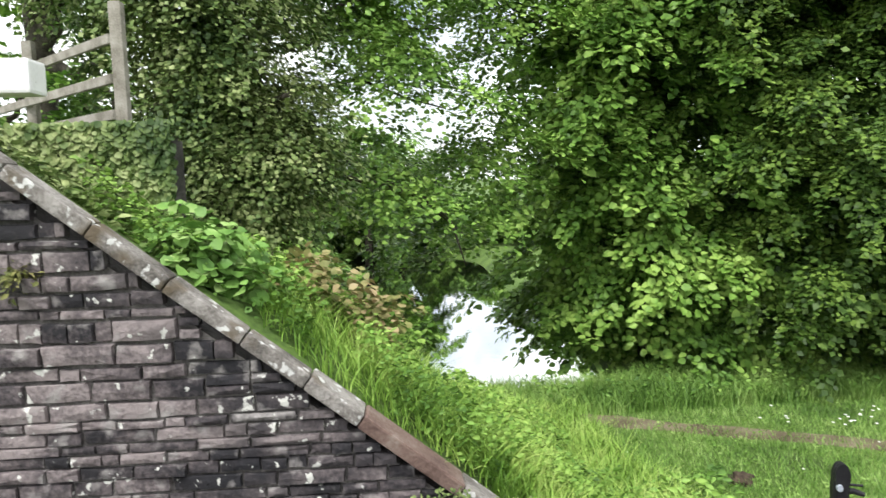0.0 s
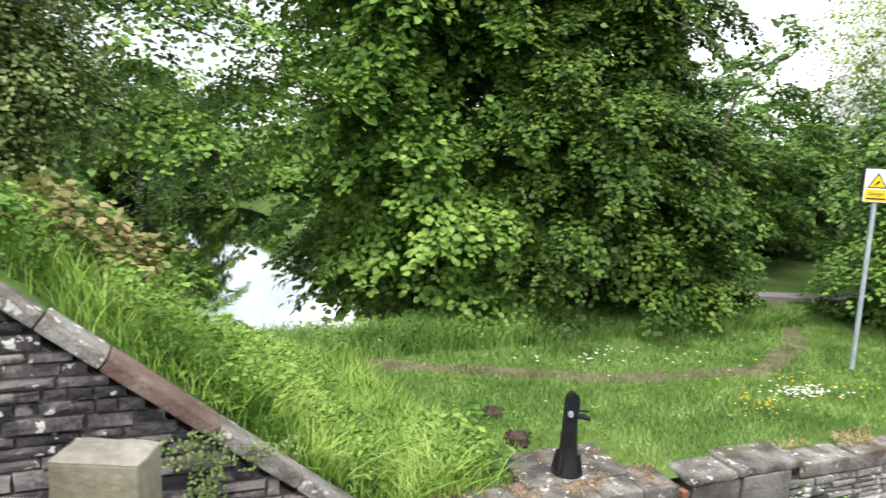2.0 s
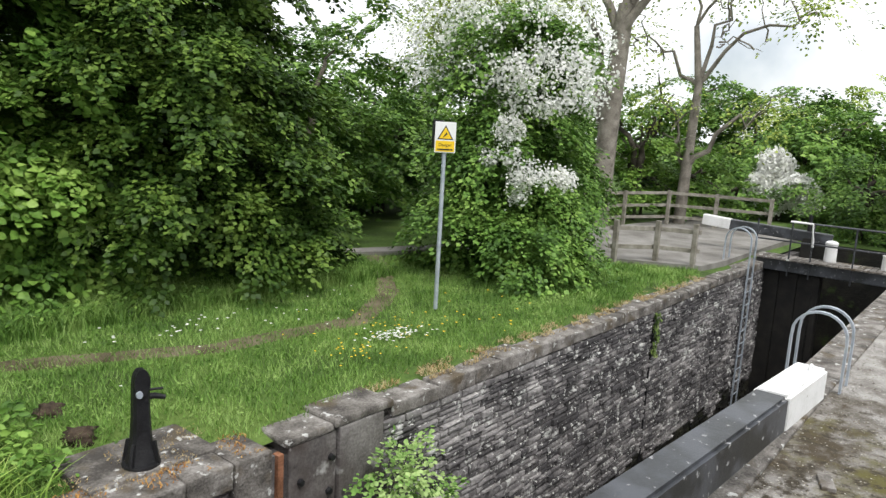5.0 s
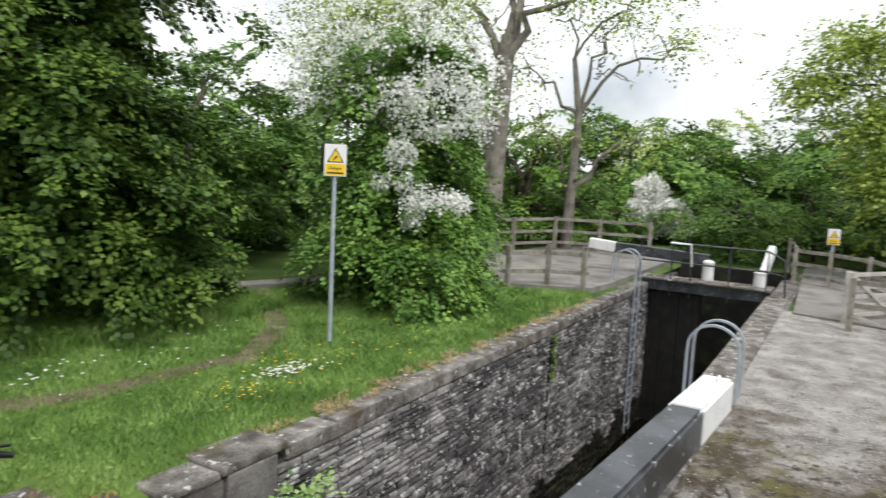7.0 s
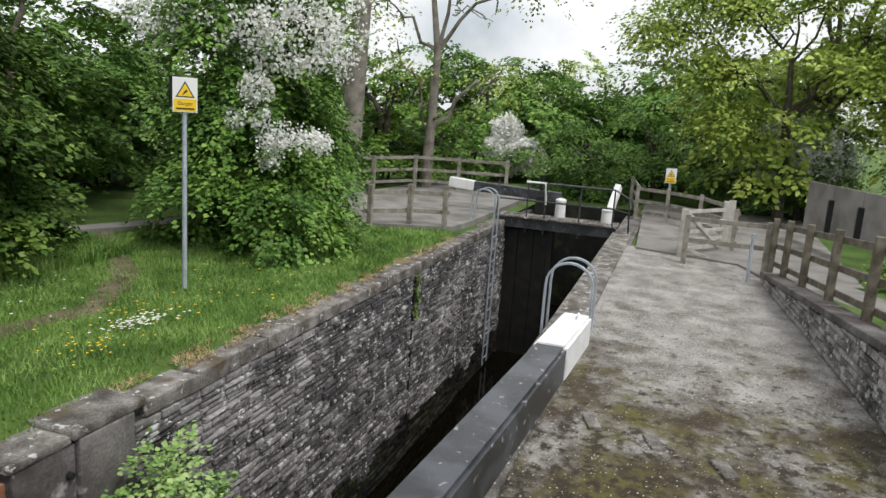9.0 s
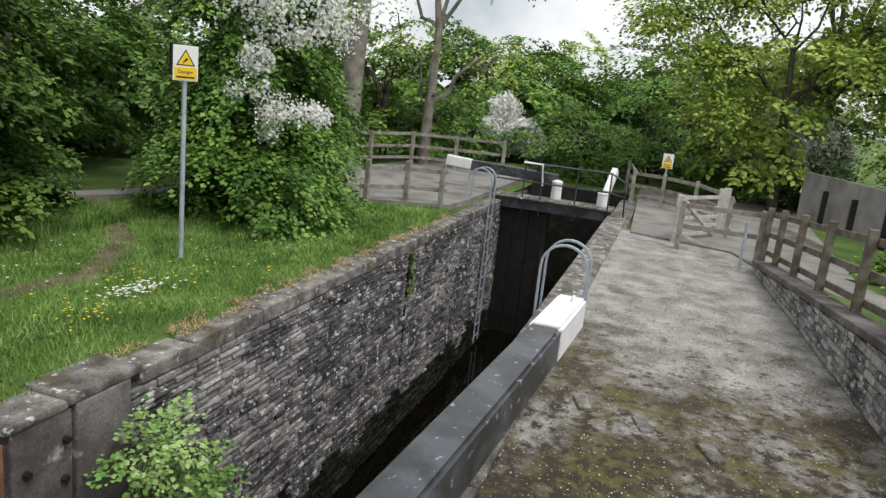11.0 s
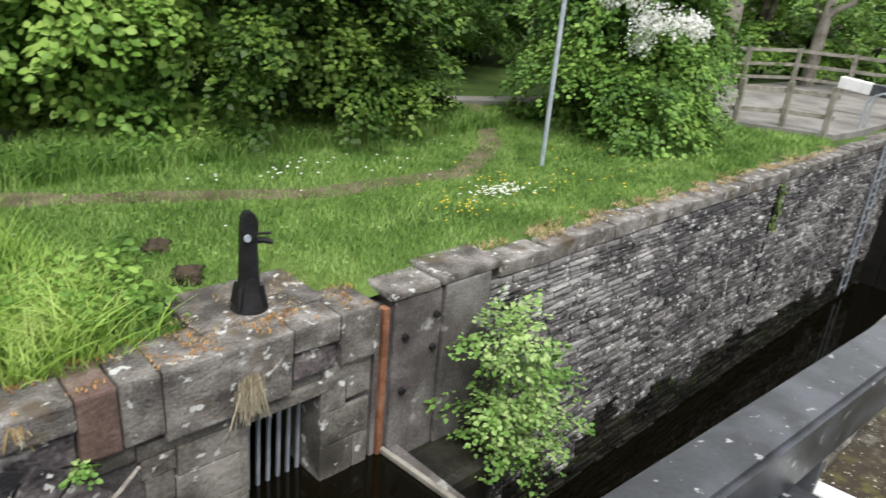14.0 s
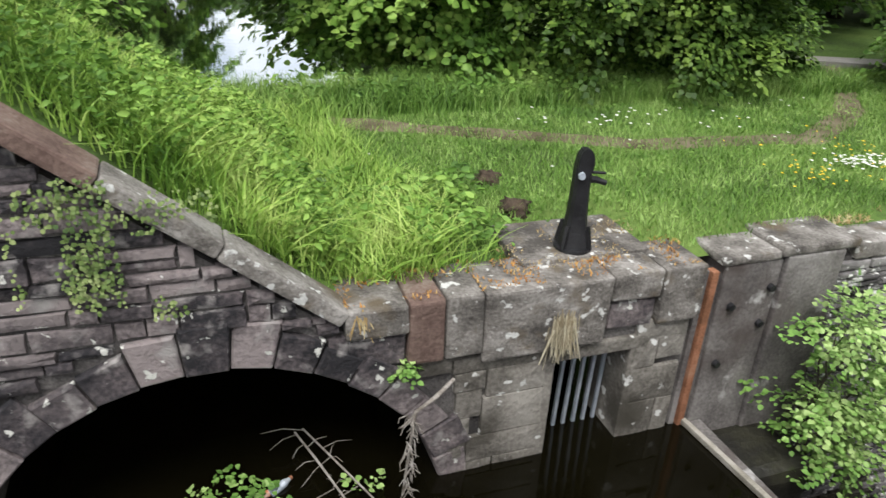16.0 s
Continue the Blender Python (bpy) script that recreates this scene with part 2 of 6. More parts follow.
def water_mat(name, tint, rough, wave, ior=1.33, mirror=0.0):
    mat = bpy.data.materials.new(name)
    mat.use_nodes = True
    n, l = mat.node_tree.nodes, mat.node_tree.links
    b = n["Principled BSDF"]
    g = n.new("ShaderNodeNewGeometry")
    m = n.new("ShaderNodeTexNoise")
    m.inputs["Scale"].default_value = 0.9
    l.new(g.outputs["Position"], m.inputs["Vector"])
    r = n.new("ShaderNodeValToRGB")
    r.color_ramp.elements[0].color, r.color_ramp.elements[1].color = (*[c * 0.6 for c in tint], 1), (*[c * 1.5 for c in tint], 1)
    l.new(m.outputs["Fac"], r.inputs["Fac"])
    l.new(r.outputs["Color"], b.inputs["Base Color"])
    b.inputs["Roughness"].default_value, b.inputs["IOR"].default_value, b.inputs["Specular IOR Level"].default_value = rough, ior, 0.5
    w = n.new("ShaderNodeTexNoise")
    w.inputs["Scale"].default_value = 5.0
    l.new(g.outputs["Position"], w.inputs["Vector"])
    bp = n.new("ShaderNodeBump")
    bp.inputs["Strength"].default_value, bp.inputs["Distance"].default_value = wave, 0.02
    l.new(w.outputs["Fac"], bp.inputs["Height"])
    l.new(bp.outputs["Normal"], b.inputs["Normal"])
    if mirror:
        gl, mx = n.new("ShaderNodeBsdfGlossy"), n.new("ShaderNodeMixShader")
        gl.inputs["Color"].default_value = (0.97, 0.97, 0.97, 1)
        gl.inputs["Roughness"].default_value, mx.inputs[0].default_value = rough, mirror
        l.new(bp.outputs["Normal"], gl.inputs["Normal"])
        l.new(b.outputs[0], mx.inputs[1])
        l.new(gl.outputs[0], mx.inputs[2])
        l.new(mx.outputs[0], n["Material Output"].inputs["Surface"])
    return mat


M_WATER = water_mat("murky_water", (0.0035, 0.003, 0.0012), 0.05, 0.08)
M_POND = water_mat("pond_water", (0.03, 0.035, 0.02), 0.02, 0.05, 1.33, 0.92)


# ---- mesh helpers ----
def link(name, me, mat, parent=None, label="", kind="", loc=None):
    ob = new(name, me)
    if mat and not me.materials:
        me.materials.append(mat)
    if parent is not None:
        ob.parent = parent
    if loc is not None:
        ob.matrix_basis = loc
    return tagged(ob, label, "", "", kind)


def part(name, bm, mat, parent=None, label="", kind="", smooth=False):
    me = bpy.data.meshes.new(name)
    bmesh.ops.recalc_face_normals(bm, faces=bm.faces)
    bm.to_mesh(me)
    bm.free()
    if smooth:
        me.shade_smooth()
    return link(name, me, mat, parent, label, kind)


def raw(name, verts, faces, mat, parent=None, label="", kind="", smooth=False):
    """A mesh straight from arrays; all faces have the same number of corners."""
    verts, faces = np.asarray(verts, np.float32), np.asarray(faces, np.int32)
    me = bpy.data.meshes.new(name)
    k = faces.shape[1]
    me.vertices.add(len(verts))
    me.vertices.foreach_set("co", verts.ravel())
    me.loops.add(faces.size)
    me.loops.foreach_set("vertex_index", faces.ravel())
    me.polygons.add(len(faces))
    me.polygons.foreach_set("loop_start", np.arange(0, faces.size, k, dtype=np.int32))
    me.update(calc_edges=True)
    me.validate()
    if smooth:
        me.shade_smooth()
    return link(name, me, mat, parent, label, kind)


def empty(name, at, label, category, group=""):
    ob = new(name)
    ob.location = at
    ob.empty_display_size = 0.1
    return tagged(ob, label, category, group)


def add_box(bm, lo, hi, bevel=0.0, m=None):
    r = bmesh.ops.create_cube(bm, size=1.0)
    vs = r["verts"]
    c, s = [(a + b) / 2 for a, b in zip(lo, hi)], [b - a for a, b in zip(lo, hi)]
    for v in vs:
        v.co = Vector((c[0] + v.co.x * s[0], c[1] + v.co.y * s[1], c[2] + v.co.z * s[2]))
    if bevel:
        es = list({e for v in vs for e in v.link_edges})
        out = bmesh.ops.bevel(bm, geom=es, offset=bevel, segments=2, affect="EDGES", profile=0.6)
        vs = list({v for f in out["faces"] for v in f.verts} | {v for v in vs if v.is_valid})
    if m is not None:
        for v in vs:
            v.co = m @ v.co
    return vs


def box(name, lo, hi, mat, parent=None, bevel=0.01, label="", kind="", m=None):
    bm = bmesh.new()
    add_box(bm, lo, hi, bevel, m)
    return part(name, bm, mat, parent, label, kind)


def bar(name, a, b, w, h, mat, parent=None, bevel=0.008, label="", kind=""):
    """A squared timber from a to b, w wide and h high."""
    a, b = Vector(a), Vector(b)
    d = b - a
    x = d.normalized()
    up = Vector((0, 0, 1)) if abs(x.z) < 0.95 else Vector((0, 1, 0))
    y = up.cross(x).normalized()
    z = x.cross(y)
    m = Matrix((x, y, z)).transposed().to_4x4()
    m.translation = a
    return box(name, (0, -w / 2, -h / 2), (d.length, w / 2, h / 2), mat, parent, bevel, label, kind, m)


def tube_arrays(pts, radii, sides=8):
    pts = [Vector(p) for p in pts]
    vs, fs = [], []
    for i, p in enumerate(pts):
        d = (pts[min(i + 1, len(pts) - 1)] - pts[max(i - 1, 0)]).normalized()
        u = d.cross(Vector((0.31, 0.2, 0.93))).normalized()
        v = d.cross(u)
        for k in range(sides):
            a = 2 * math.pi * k / sides
            q = p + (u * math.cos(a) + v * math.sin(a)) * radii[i]
            vs.append(tuple(q))
    for i in range(len(pts) - 1):
        for k in range(sides):
            a, b = i * sides + k, i * sides + (k + 1) % sides
            fs.append((a, b, b + sides, a + sides))
    return vs, fs


def tubes(name, runs, mat, parent=None, label="", kind="", sides=8):
    vs, fs = [], []
    for pts, radii in runs:
        if not isinstance(radii, (list, tuple)):
            radii = [radii] * len(pts)
        v, f = tube_arrays(pts, radii, sides)
        k = len(vs)
        vs += v
        fs += [tuple(i + k for i in q) for q in f]
    return raw(name, vs, fs, mat, parent, label, kind, smooth=True)


LEAF = np.array([(0, 0, 0), (0.34, 0.3, 0.07), (0.26, 0.68, 0.05), (0, 1, -0.05), (-0.26, 0.68, 0.05), (-0.34, 0.3, 0.07)], np.float32)
LEAF_F = np.array([(0, 1, 2, 3), (0, 3, 4, 5)], np.int32)
SMALL_LEAF = np.array([(0, 0, 0), (0.34, 0.45, 0.06), (0, 1, -0.04), (-0.34, 0.45, 0.06)], np.float32)
SMALL_LEAF_F = np.array([(0, 1, 2, 3)], np.int32)


def unit(a):
    return a / np.maximum(np.linalg.norm(a, axis=1, keepdims=True), 1e-6)


def leaf_arrays(pos, along, normal, size, width=1.0, small=False):
    y = unit(along)
    x = unit(np.cross(y, normal))
    z = np.cross(x, y)
    n = len(pos)
    form, fill = (SMALL_LEAF, SMALL_LEAF_F) if small else (LEAF, LEAF_F)
    t = form * np.array([width, 1, 1], np.float32)
    v = pos[:, None, :] + size[:, None, None] * (t[None, :, 0:1] * x[:, None] + t[None, :, 1:2] * y[:, None] + t[None, :, 2:3] * z[:, None])
    f = fill[None] + (np.arange(n) * len(form))[:, None, None]
    return v.reshape(-1, 3), f.reshape(-1, 4)


def crown(name, blobs, sprays, per, leaf, mat, parent, seed, spray=0.45, droop=0.35, shell=0.55, label="", width=1.0, base=None, spread=0.10, hollow=0.16, tier=0.0, small=False):
    """Leafy sprays over lumpy forms: blobs of (centre, radii). With a tier, the sprays sit on flat drooping boughs about twice that long, with dark gaps between them."""
    rng = np.random.default_rng(seed)
    vol = np.array([b[1][0] * b[1][1] + b[1][1] * b[1][2] for b in blobs])
    n = max(8, sprays // 15) if tier else sprays
    pick = rng.choice(len(blobs), n, p=vol / vol.sum())
    cen = np.array([b[0] for b in blobs], float)[pick]
    rad = np.array([b[1] for b in blobs], float)[pick]
    d = unit(rng.normal(size=(n, 3)))
    r = shell + (1.08 - shell) * rng.random(n) ** 0.6
    lump = np.array([noise.noise(Vector(tuple(q * 2.3)) + Vector((seed, 0, 0))) for q in d])
    c = cen + d * rad * (r * (1 + 0.36 * lump))[:, None]
    inner = 5 if tier else 2.5
    if hollow:
        deep = (np.arange(n) % 5) < 5 / inner
        c = np.where(deep[:, None], cen + d * rad * (0.1 + 0.5 * rng.random((n, 1))), c)
        gap = np.array([noise.noise(Vector((q[0] * 1.5, q[1] * 1.5, q[2] * 2.4 + seed))) for q in c])
        ok = (gap > -hollow) | deep
        c, d, n = c[ok], d[ok], int(ok.sum())
    out = unit(d * np.array([1, 1, 0.1 if tier else 0.35]) + rng.normal(size=(n, 3)) * (0.15 if tier else 0.25))
    if tier:
        # boughs: sprays spread over a narrowing plate that bends down towards its tip
        many = max(4, sprays // n)
        long = tier * (1.2 + 0.9 * rng.random((n, 1)))
        flat = unit(np.cross(out, np.array([0, 0, 1.0])))
        out[:, 2] -= droop * (0.35 + 0.5 * rng.random(n))
        out = unit(out)
        k = rng.random((n, many))
        u = (k - 0.45) * long
        w = (rng.random((n, many)) - 0.5) * long * 0.95 * (1.05 - 0.7 * k)
        c = c[:, None] + out[:, None] * u[..., None] + flat[:, None] * w[..., None]
        c[..., 2] += -droop * 0.45 * k ** 2 * long + rng.normal(size=(n, many)) * 0.035
        turn = out[:, None] + flat[:, None] * (np.sign(w) * 0.55)[..., None] + rng.normal(size=(n, many, 3)) * 0.12
        turn[..., 2] -= droop * 0.45 * k
        c, out, d, n = c.reshape(-1, 3), unit(turn.reshape(-1, 3)), np.repeat(d, many, 0), n * many
    else:
        out[:, 2] -= droop
        out = unit(out)
    if base is not None:
        c[:, 2] = np.maximum(c[:, 2], base + rng.random(n) * 0.3)
    side = unit(np.cross(out, np.array([0, 0, 1.0])))
    up = np.cross(side, out)
    k = rng.random((n, per))
    u = (k - 0.25) * spray * 2
    w = (rng.random((n, per)) - 0.5) * spray * 1.5 * (1.0 - 0.6 * k)
    thick = spray * spread
    pos = c[:, None] + out[:, None] * u[..., None] + side[:, None] * w[..., None] + rng.normal(size=(n, per, 3)) * thick
    pos[..., 2] -= droop * 0.5 * u ** 2 / max(spray, 0.01)
    along = out[:, None] + side[:, None] * np.sign(w)[..., None] * 0.8 + rng.normal(size=(n, per, 3)) * 0.35
    nor = up[:, None] + 0.2 * d[:, None] + rng.normal(size=(n, per, 3)) * 0.32
    size = leaf * (0.6 + 0.8 * rng.random(n * per))
    v, f = leaf_arrays(pos.reshape(-1, 3), along.reshape(-1, 3), nor.reshape(-1, 3), size, width, small)
    return raw(name, v, f, mat, parent, label)


def limbs(start, tips, r0, seed, steps=7, wig=0.12):
    """Tapered limbs from a fork to the given tips."""
    rng = np.random.default_rng(seed)
    runs = []
    for tip in tips:
        a, b = np.array(start, float), np.array(tip, float)
        pts = []
        for i in range(steps + 1):
            k = i / steps
            p = a + (b - a) * k + np.array([0, 0, 0.12 * np.linalg.norm(b - a) * math.sin(math.pi * k)])
            p = p + rng.normal(size=3) * wig * math.sin(math.pi * k)
            pts.append(tuple(p))
        runs.append((pts, [r0 * (1 - 0.8 * i / steps) for i in range(steps + 1)]))
    return runs


# ---- the lie of the land ----
YF, YN = 4.75, 2.03          # faces of the lock walls
POOL, LOW, POND = -1.50, -3.5, -0.35


def smooth01(k):
    k = np.clip(k, 0, 1)
    return k * k * (3 - 2 * k)


def terrace(x):
    """Top of the low wall and of the path behind it, rising towards the bridge."""
    return np.clip(0.2 + 0.0895 * (14.45 - np.asarray(x, float)), 0.1, 0.8)


def land(x, y):
    """Height of the ground."""
    x, y = np.asarray(x, float), np.asarray(y, float)
    bank = np.clip(0.80 * (1.66 - x), 0, 3.6)
    fall = 1 - smooth01((y - 6.0) / 4.2)
    far = 0.06 - 0.12 * smooth01((5.25 - y) / 0.3) + 0.05 * np.sin(x * 0.9) * np.sin(y * 0.7) + bank * fall
    pond = smooth01((y - 9.6) / 1.6) * smooth01((4.0 - x) / 1.6) * smooth01((33 - y) / 4) * smooth01((x + 5.5) / 3)
    far = far - 1.2 * pond
    far = far - 0.38 * smooth01((-0.9 - x) / 0.9) * smooth01((y - 5.0) / 0.25) * fall
    far = far - 0.075 * smooth01((0.66 - np.abs(x - 3.45)) / 0.12) * smooth01((5.78 - y) / 0.12)
    far = np.where(y > 48, far + (y - 48) * 0.004, far)
    near = np.where((y < -1.10 - 0.0715 * (14.5 - x)) & (x < 14.6), terrace(x) - 0.05 + 0.25 * smooth01((-3.6 - y) / 2.0), -0.06)
    return np.where(y > 3.4, far, near)


def build_ground():
    xs = np.concatenate([np.linspace(-400, -24, 14), np.arange(-22, 34, 0.3), np.linspace(36, 500, 18)])
    ys = np.concatenate([np.linspace(-300, -14, 10), np.arange(-13, -3.0, 0.6), np.arange(-2.9, -0.8, 0.1), [1.0, 1.9, 4.92, 5.05], np.arange(5.3, 16, 0.3), np.arange(16.5, 60, 1.5), np.linspace(64, 600, 14)])
    X, Y = np.meshgrid(xs, ys, indexing="ij")
    Z = land(X, Y)
    verts = np.stack([X, Y, Z], -1).reshape(-1, 3)
    ny = len(ys)
    faces = []
    for i in range(len(xs) - 1):
        for j in range(ny - 1):
            if ys[j] >= 1.89 and ys[j + 1] <= 4.93 and xs[i] < 24.0:
                continue
            a = i * ny + j
            faces.append((a, a + ny, a + ny + 1, a + 1))
    return raw("ground", verts, faces, M_GROUND, None, "rough green turf on the canal bank", "structure", smooth=True)


build_ground()


# ---- lock walls, pool and water ----
def wall_slab(name, outline, y0, y1, mat, label):
    """An upright wall from an outline in x and z, between y0 and y1."""
    bm = bmesh.new()
    f = bm.faces.new([bm.verts.new((x, y0, z)) for x, z in outline])
    r = bmesh.ops.extrude_face_region(bm, geom=[f])
    for v in r["geom"]:
        if isinstance(v, bmesh.types.BMVert):
            v.co.y = y1
    bmesh.ops.triangulate(bm, faces=[q for q in bm.faces if len(q.verts) > 4])
    return part(name, bm, mat, None, label, "structure")


ARCH_X, ARCH_Z, ARCH_R = 0.81, -1.82, 1.53


def coping_z(x):
    return float(np.clip(0.80 * (1.66 - x), 0, 3.62))


def arch_z(x):
    k = ARCH_R ** 2 - (x - ARCH_X) ** 2
    return ARCH_Z + math.sqrt(k) if k > 0 else -9


arch_pts = []
for i in range(17):
    a = math.pi * (1 - i / 16)
    arch_pts.append((ARCH_X + ARCH_R * math.cos(a), ARCH_Z + ARCH_R * math.sin(a)))
outline = [(-9, -4.2), (ARCH_X - ARCH_R, -4.2)] + arch_pts + [(ARCH_X + ARCH_R, -4.2), (3.13, -4.2), (3.13, -0.62), (3.80, -0.62), (3.80, -4.2), (4.28, -4.2), (4.28, -0.16), (1.62, -0.16), (-3.0, 3.46), (-9, 3.46)]
wall_w = wall_slab("wall_west", outline, YF + 0.028, YF + 0.5, M_JOINT, "mortar core of a coursed stone wing wall")
wall_far = wall_slab("wall_north", [(4.28, -4.2), (22.2, -4.2), (22.2, -0.14), (4.28, -0.14)], YF + 0.03, YF + 0.55, M_JOINT, "damp mortar core of the lock chamber wall")
wall_near = wall_slab("wall_south", [(-9, -4.2), (22.2, -4.2), (22.2, -0.02), (-9, -0.02)], YN - 0.5, YN, M_CONCRETE, "dark stained wall under the lock-side paving")
# added boxes that shut daylight out behind the arch; dark colour deepens the shade
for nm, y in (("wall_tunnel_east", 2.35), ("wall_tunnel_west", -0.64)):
    box(nm, (y, YF + 0.5, -4.2), (y + 0.05, 11.0, -0.3), M_MORTAR, None, 0, "tunnel side wall, shade inside put into its dark colour", "structure")
box("wall_tunnel_end", (-1, 11, -4.2), (4.3, 11.1, -0.3), M_MORTAR, None, 0, "added end wall closing the culvert, coloured dark as its shade", "structure")
box("wall_culvert_back", (2.9, YF + 1.3, -4.2), (4.2, YF + 1.4, -0.3), M_MORTAR, None, 0, "added back of the sluice culvert, coloured dark as its shade", "structure")
box("ceiling_culvert", (-1, YF + 0.5, -0.42), (4.3, 11.0, -0.34), M_MORTAR, None, 0, "added roof keeping light out of the culvert, coloured dark", "structure")
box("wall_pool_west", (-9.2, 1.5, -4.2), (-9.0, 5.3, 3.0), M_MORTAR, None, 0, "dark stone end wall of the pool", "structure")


def water_sheet(name, x0, x1, y0, y1, z, mat, label):
    bm = bmesh.new()
    bmesh.ops.create_grid(bm, x_segments=8, y_segments=8, size=0.5)
    for v in bm.verts:
        v.co = Vector((x0 + (v.co.x + 0.5) * (x1 - x0), y0 + (v.co.y + 0.5) * (y1 - y0), z))
    return part(name, bm, mat, None, label, "structure")


water_sheet("water_pool", -9, 4.50, 1.6, 11, POOL, M_WATER, "still brown murky water in the head pool")
water_sheet("water_chamber", 4.62, 24.3, 1.6, 5.2, LOW, M_WATER, "dark still water at the foot of the empty chamber")
water_sheet("water_pond", -26, 7.5, 9.0, 50, POND, M_POND, "bright pond reflecting the white sky")
# added slabs close the cutting, coloured dark so the water reflects dark
wall_slab("bank_north", [(21.0, -4.2), (24.6, -4.2), (24.6, -0.06), (21.0, -0.06)], 4.97, 5.4, M_WET, "dark bank added beside the canal beyond the gate")
wall_slab("bank_south", [(21.0, -4.2), (24.6, -4.2), (24.6, -0.09), (21.0, -0.09)], 1.4, 1.87, M_WET, "dark bank added beside the canal beyond the gate")
wall_slab("bank_east", [(24.2, -4.2), (24.55, -4.2), (24.55, -0.10), (24.2, -0.10)], 1.6, 5.2, M_WET, "dark slab added to close the cutting and darken its reflection")
wall_sill = wall_slab("wall_sill", [(4.40, -4.2), (4.62, -4.2), (4.62, -1.52), (4.40, -1.52)], YN, YF, M_CONCRETE, "submerged concrete sill under the gate")
sill = bar("sill_timber", (4.42, YF - 0.02, -1.47), (4.60, YN + 0.02, -1.47), 0.05, 0.05, M_WOOD)
tagged(sill, "pale worn timber sill at the water's surface", "sill")
box("ledge", (4.62, 4.15, -2.4), (5.35, YF + 0.04, -1.66), M_WET, None, 0.12, "silt and rubble ledge below the chamber wall", "structure")

# stone shapes, shared between all pieces
STONES = []
for k in range(16):
    rng = random.Random(100 + k)
    dressed = k > 9
    ring = []
    for i, (a, b) in enumerate([(-0.5, -0.5), (0.0, -0.5), (0.5, -0.5), (0.5, 0.0), (0.5, 0.5), (0.0, 0.5), (-0.5, 0.5), (-0.5, 0.0)]):
        ring.append((a * (0.996 - rng.random() * (0.012 if dressed else 0.06)), b * (1.0 - rng.random() * (0.03 if dressed else 0.2))))
    vs, fs = [], []
    for depth, ins in ((0.0, 1.0), (-0.6, 1.0), (-0.88, 0.965)):
        for a, b in ring:
            vs.append((a * (ins if not dressed or ins == 1 else 0.985), depth - ((0.08 if dressed else 0.15) * rng.random() if ins < 1 else 0), b * (1 if ins == 1 else 0.97 if dressed else 0.91)))
    vs.append((0, -1.0 - 0.1 * rng.random(), 0))
    for j in (0, 8):
        for i in range(8):
            fs.append((j + i, j + (i + 1) % 8, j + 8 + (i + 1) % 8, j + 8 + i))
    tri = [(16 + i, 16 + (i + 1) % 8, 24) for i in range(8)]
    STONES.append((vs, fs, tri))


def stone_mesh(k, mat):
    vs, fs, tri = STONES[k]
    me = bpy.data.meshes.new("stone")
    me.from_pydata(vs, [], fs + tri)
    me.materials.append(mat)
    return me


def stone_set(mat, dressed=False):
    return [stone_mesh(k, mat) for k in (range(10, 16) if dressed else range(10))]


def place_stone(name, meshes, parent, x0, x1, z0, z1, y, depth, rng, lean=0.0):
    ob = new(name, rng.choice(meshes))
    ob.parent = parent
    ob.matrix_basis = Matrix.LocRotScale(((x0 + x1) / 2, y, (z0 + z1) / 2), Euler((0, lean + rng.uniform(-0.012, 0.012), 0)), (x1 - x0, depth, z1 - z0))
    return ob


SET_WING, SET_ASHLAR, SET_COPING, SET_LOCK, SET_RED = stone_set(M_WING), stone_set(M_ASHLAR, True), stone_set(M_COPING), stone_set(M_LOCK), stone_set(M_REDSTONE)


def lay_courses(x0, x1, z0, z1, free, heights, lengths, y, depth, meshes, parent, seed, budget=300, joint=0.007):
    """Coursed rubble: yields each stone's rectangle where free(x0, x1, z0, z1) allows it."""
    rng = random.Random(seed)
    z, made, rest = z0, 0, []
    while z < z1 - 0.02:
        h = min(rng.uniform(*heights), z1 - z)
        x = x0 - rng.random() * lengths[1]
        while x < x1:
            w = rng.uniform(*lengths)
            parts = [(z, z + h)]
            if h > 0.15 and rng.random() < 0.22:
                parts = [(z, z + h * 0.5), (z + h * 0.5, z + h)]
            for a, b in parts:
                lift = 0.035 * noise.noise(Vector((x * 0.7, a * 1.3, seed)))
                r = free(x, x + w, a + lift, b + lift)
                if r:
                    rest.append((*r, a + lift, b + lift + rng.uniform(-0.012, 0.004)))
            x += w
        z += h
    for (a, b, c, d) in rest:
        if b - a < 0.05:
            continue
        place_stone("stone", meshes, parent, a + joint / 2, b - joint / 2, c + joint / 2, d - joint / 2, y, depth * rng.uniform(0.75, 1.25), rng)


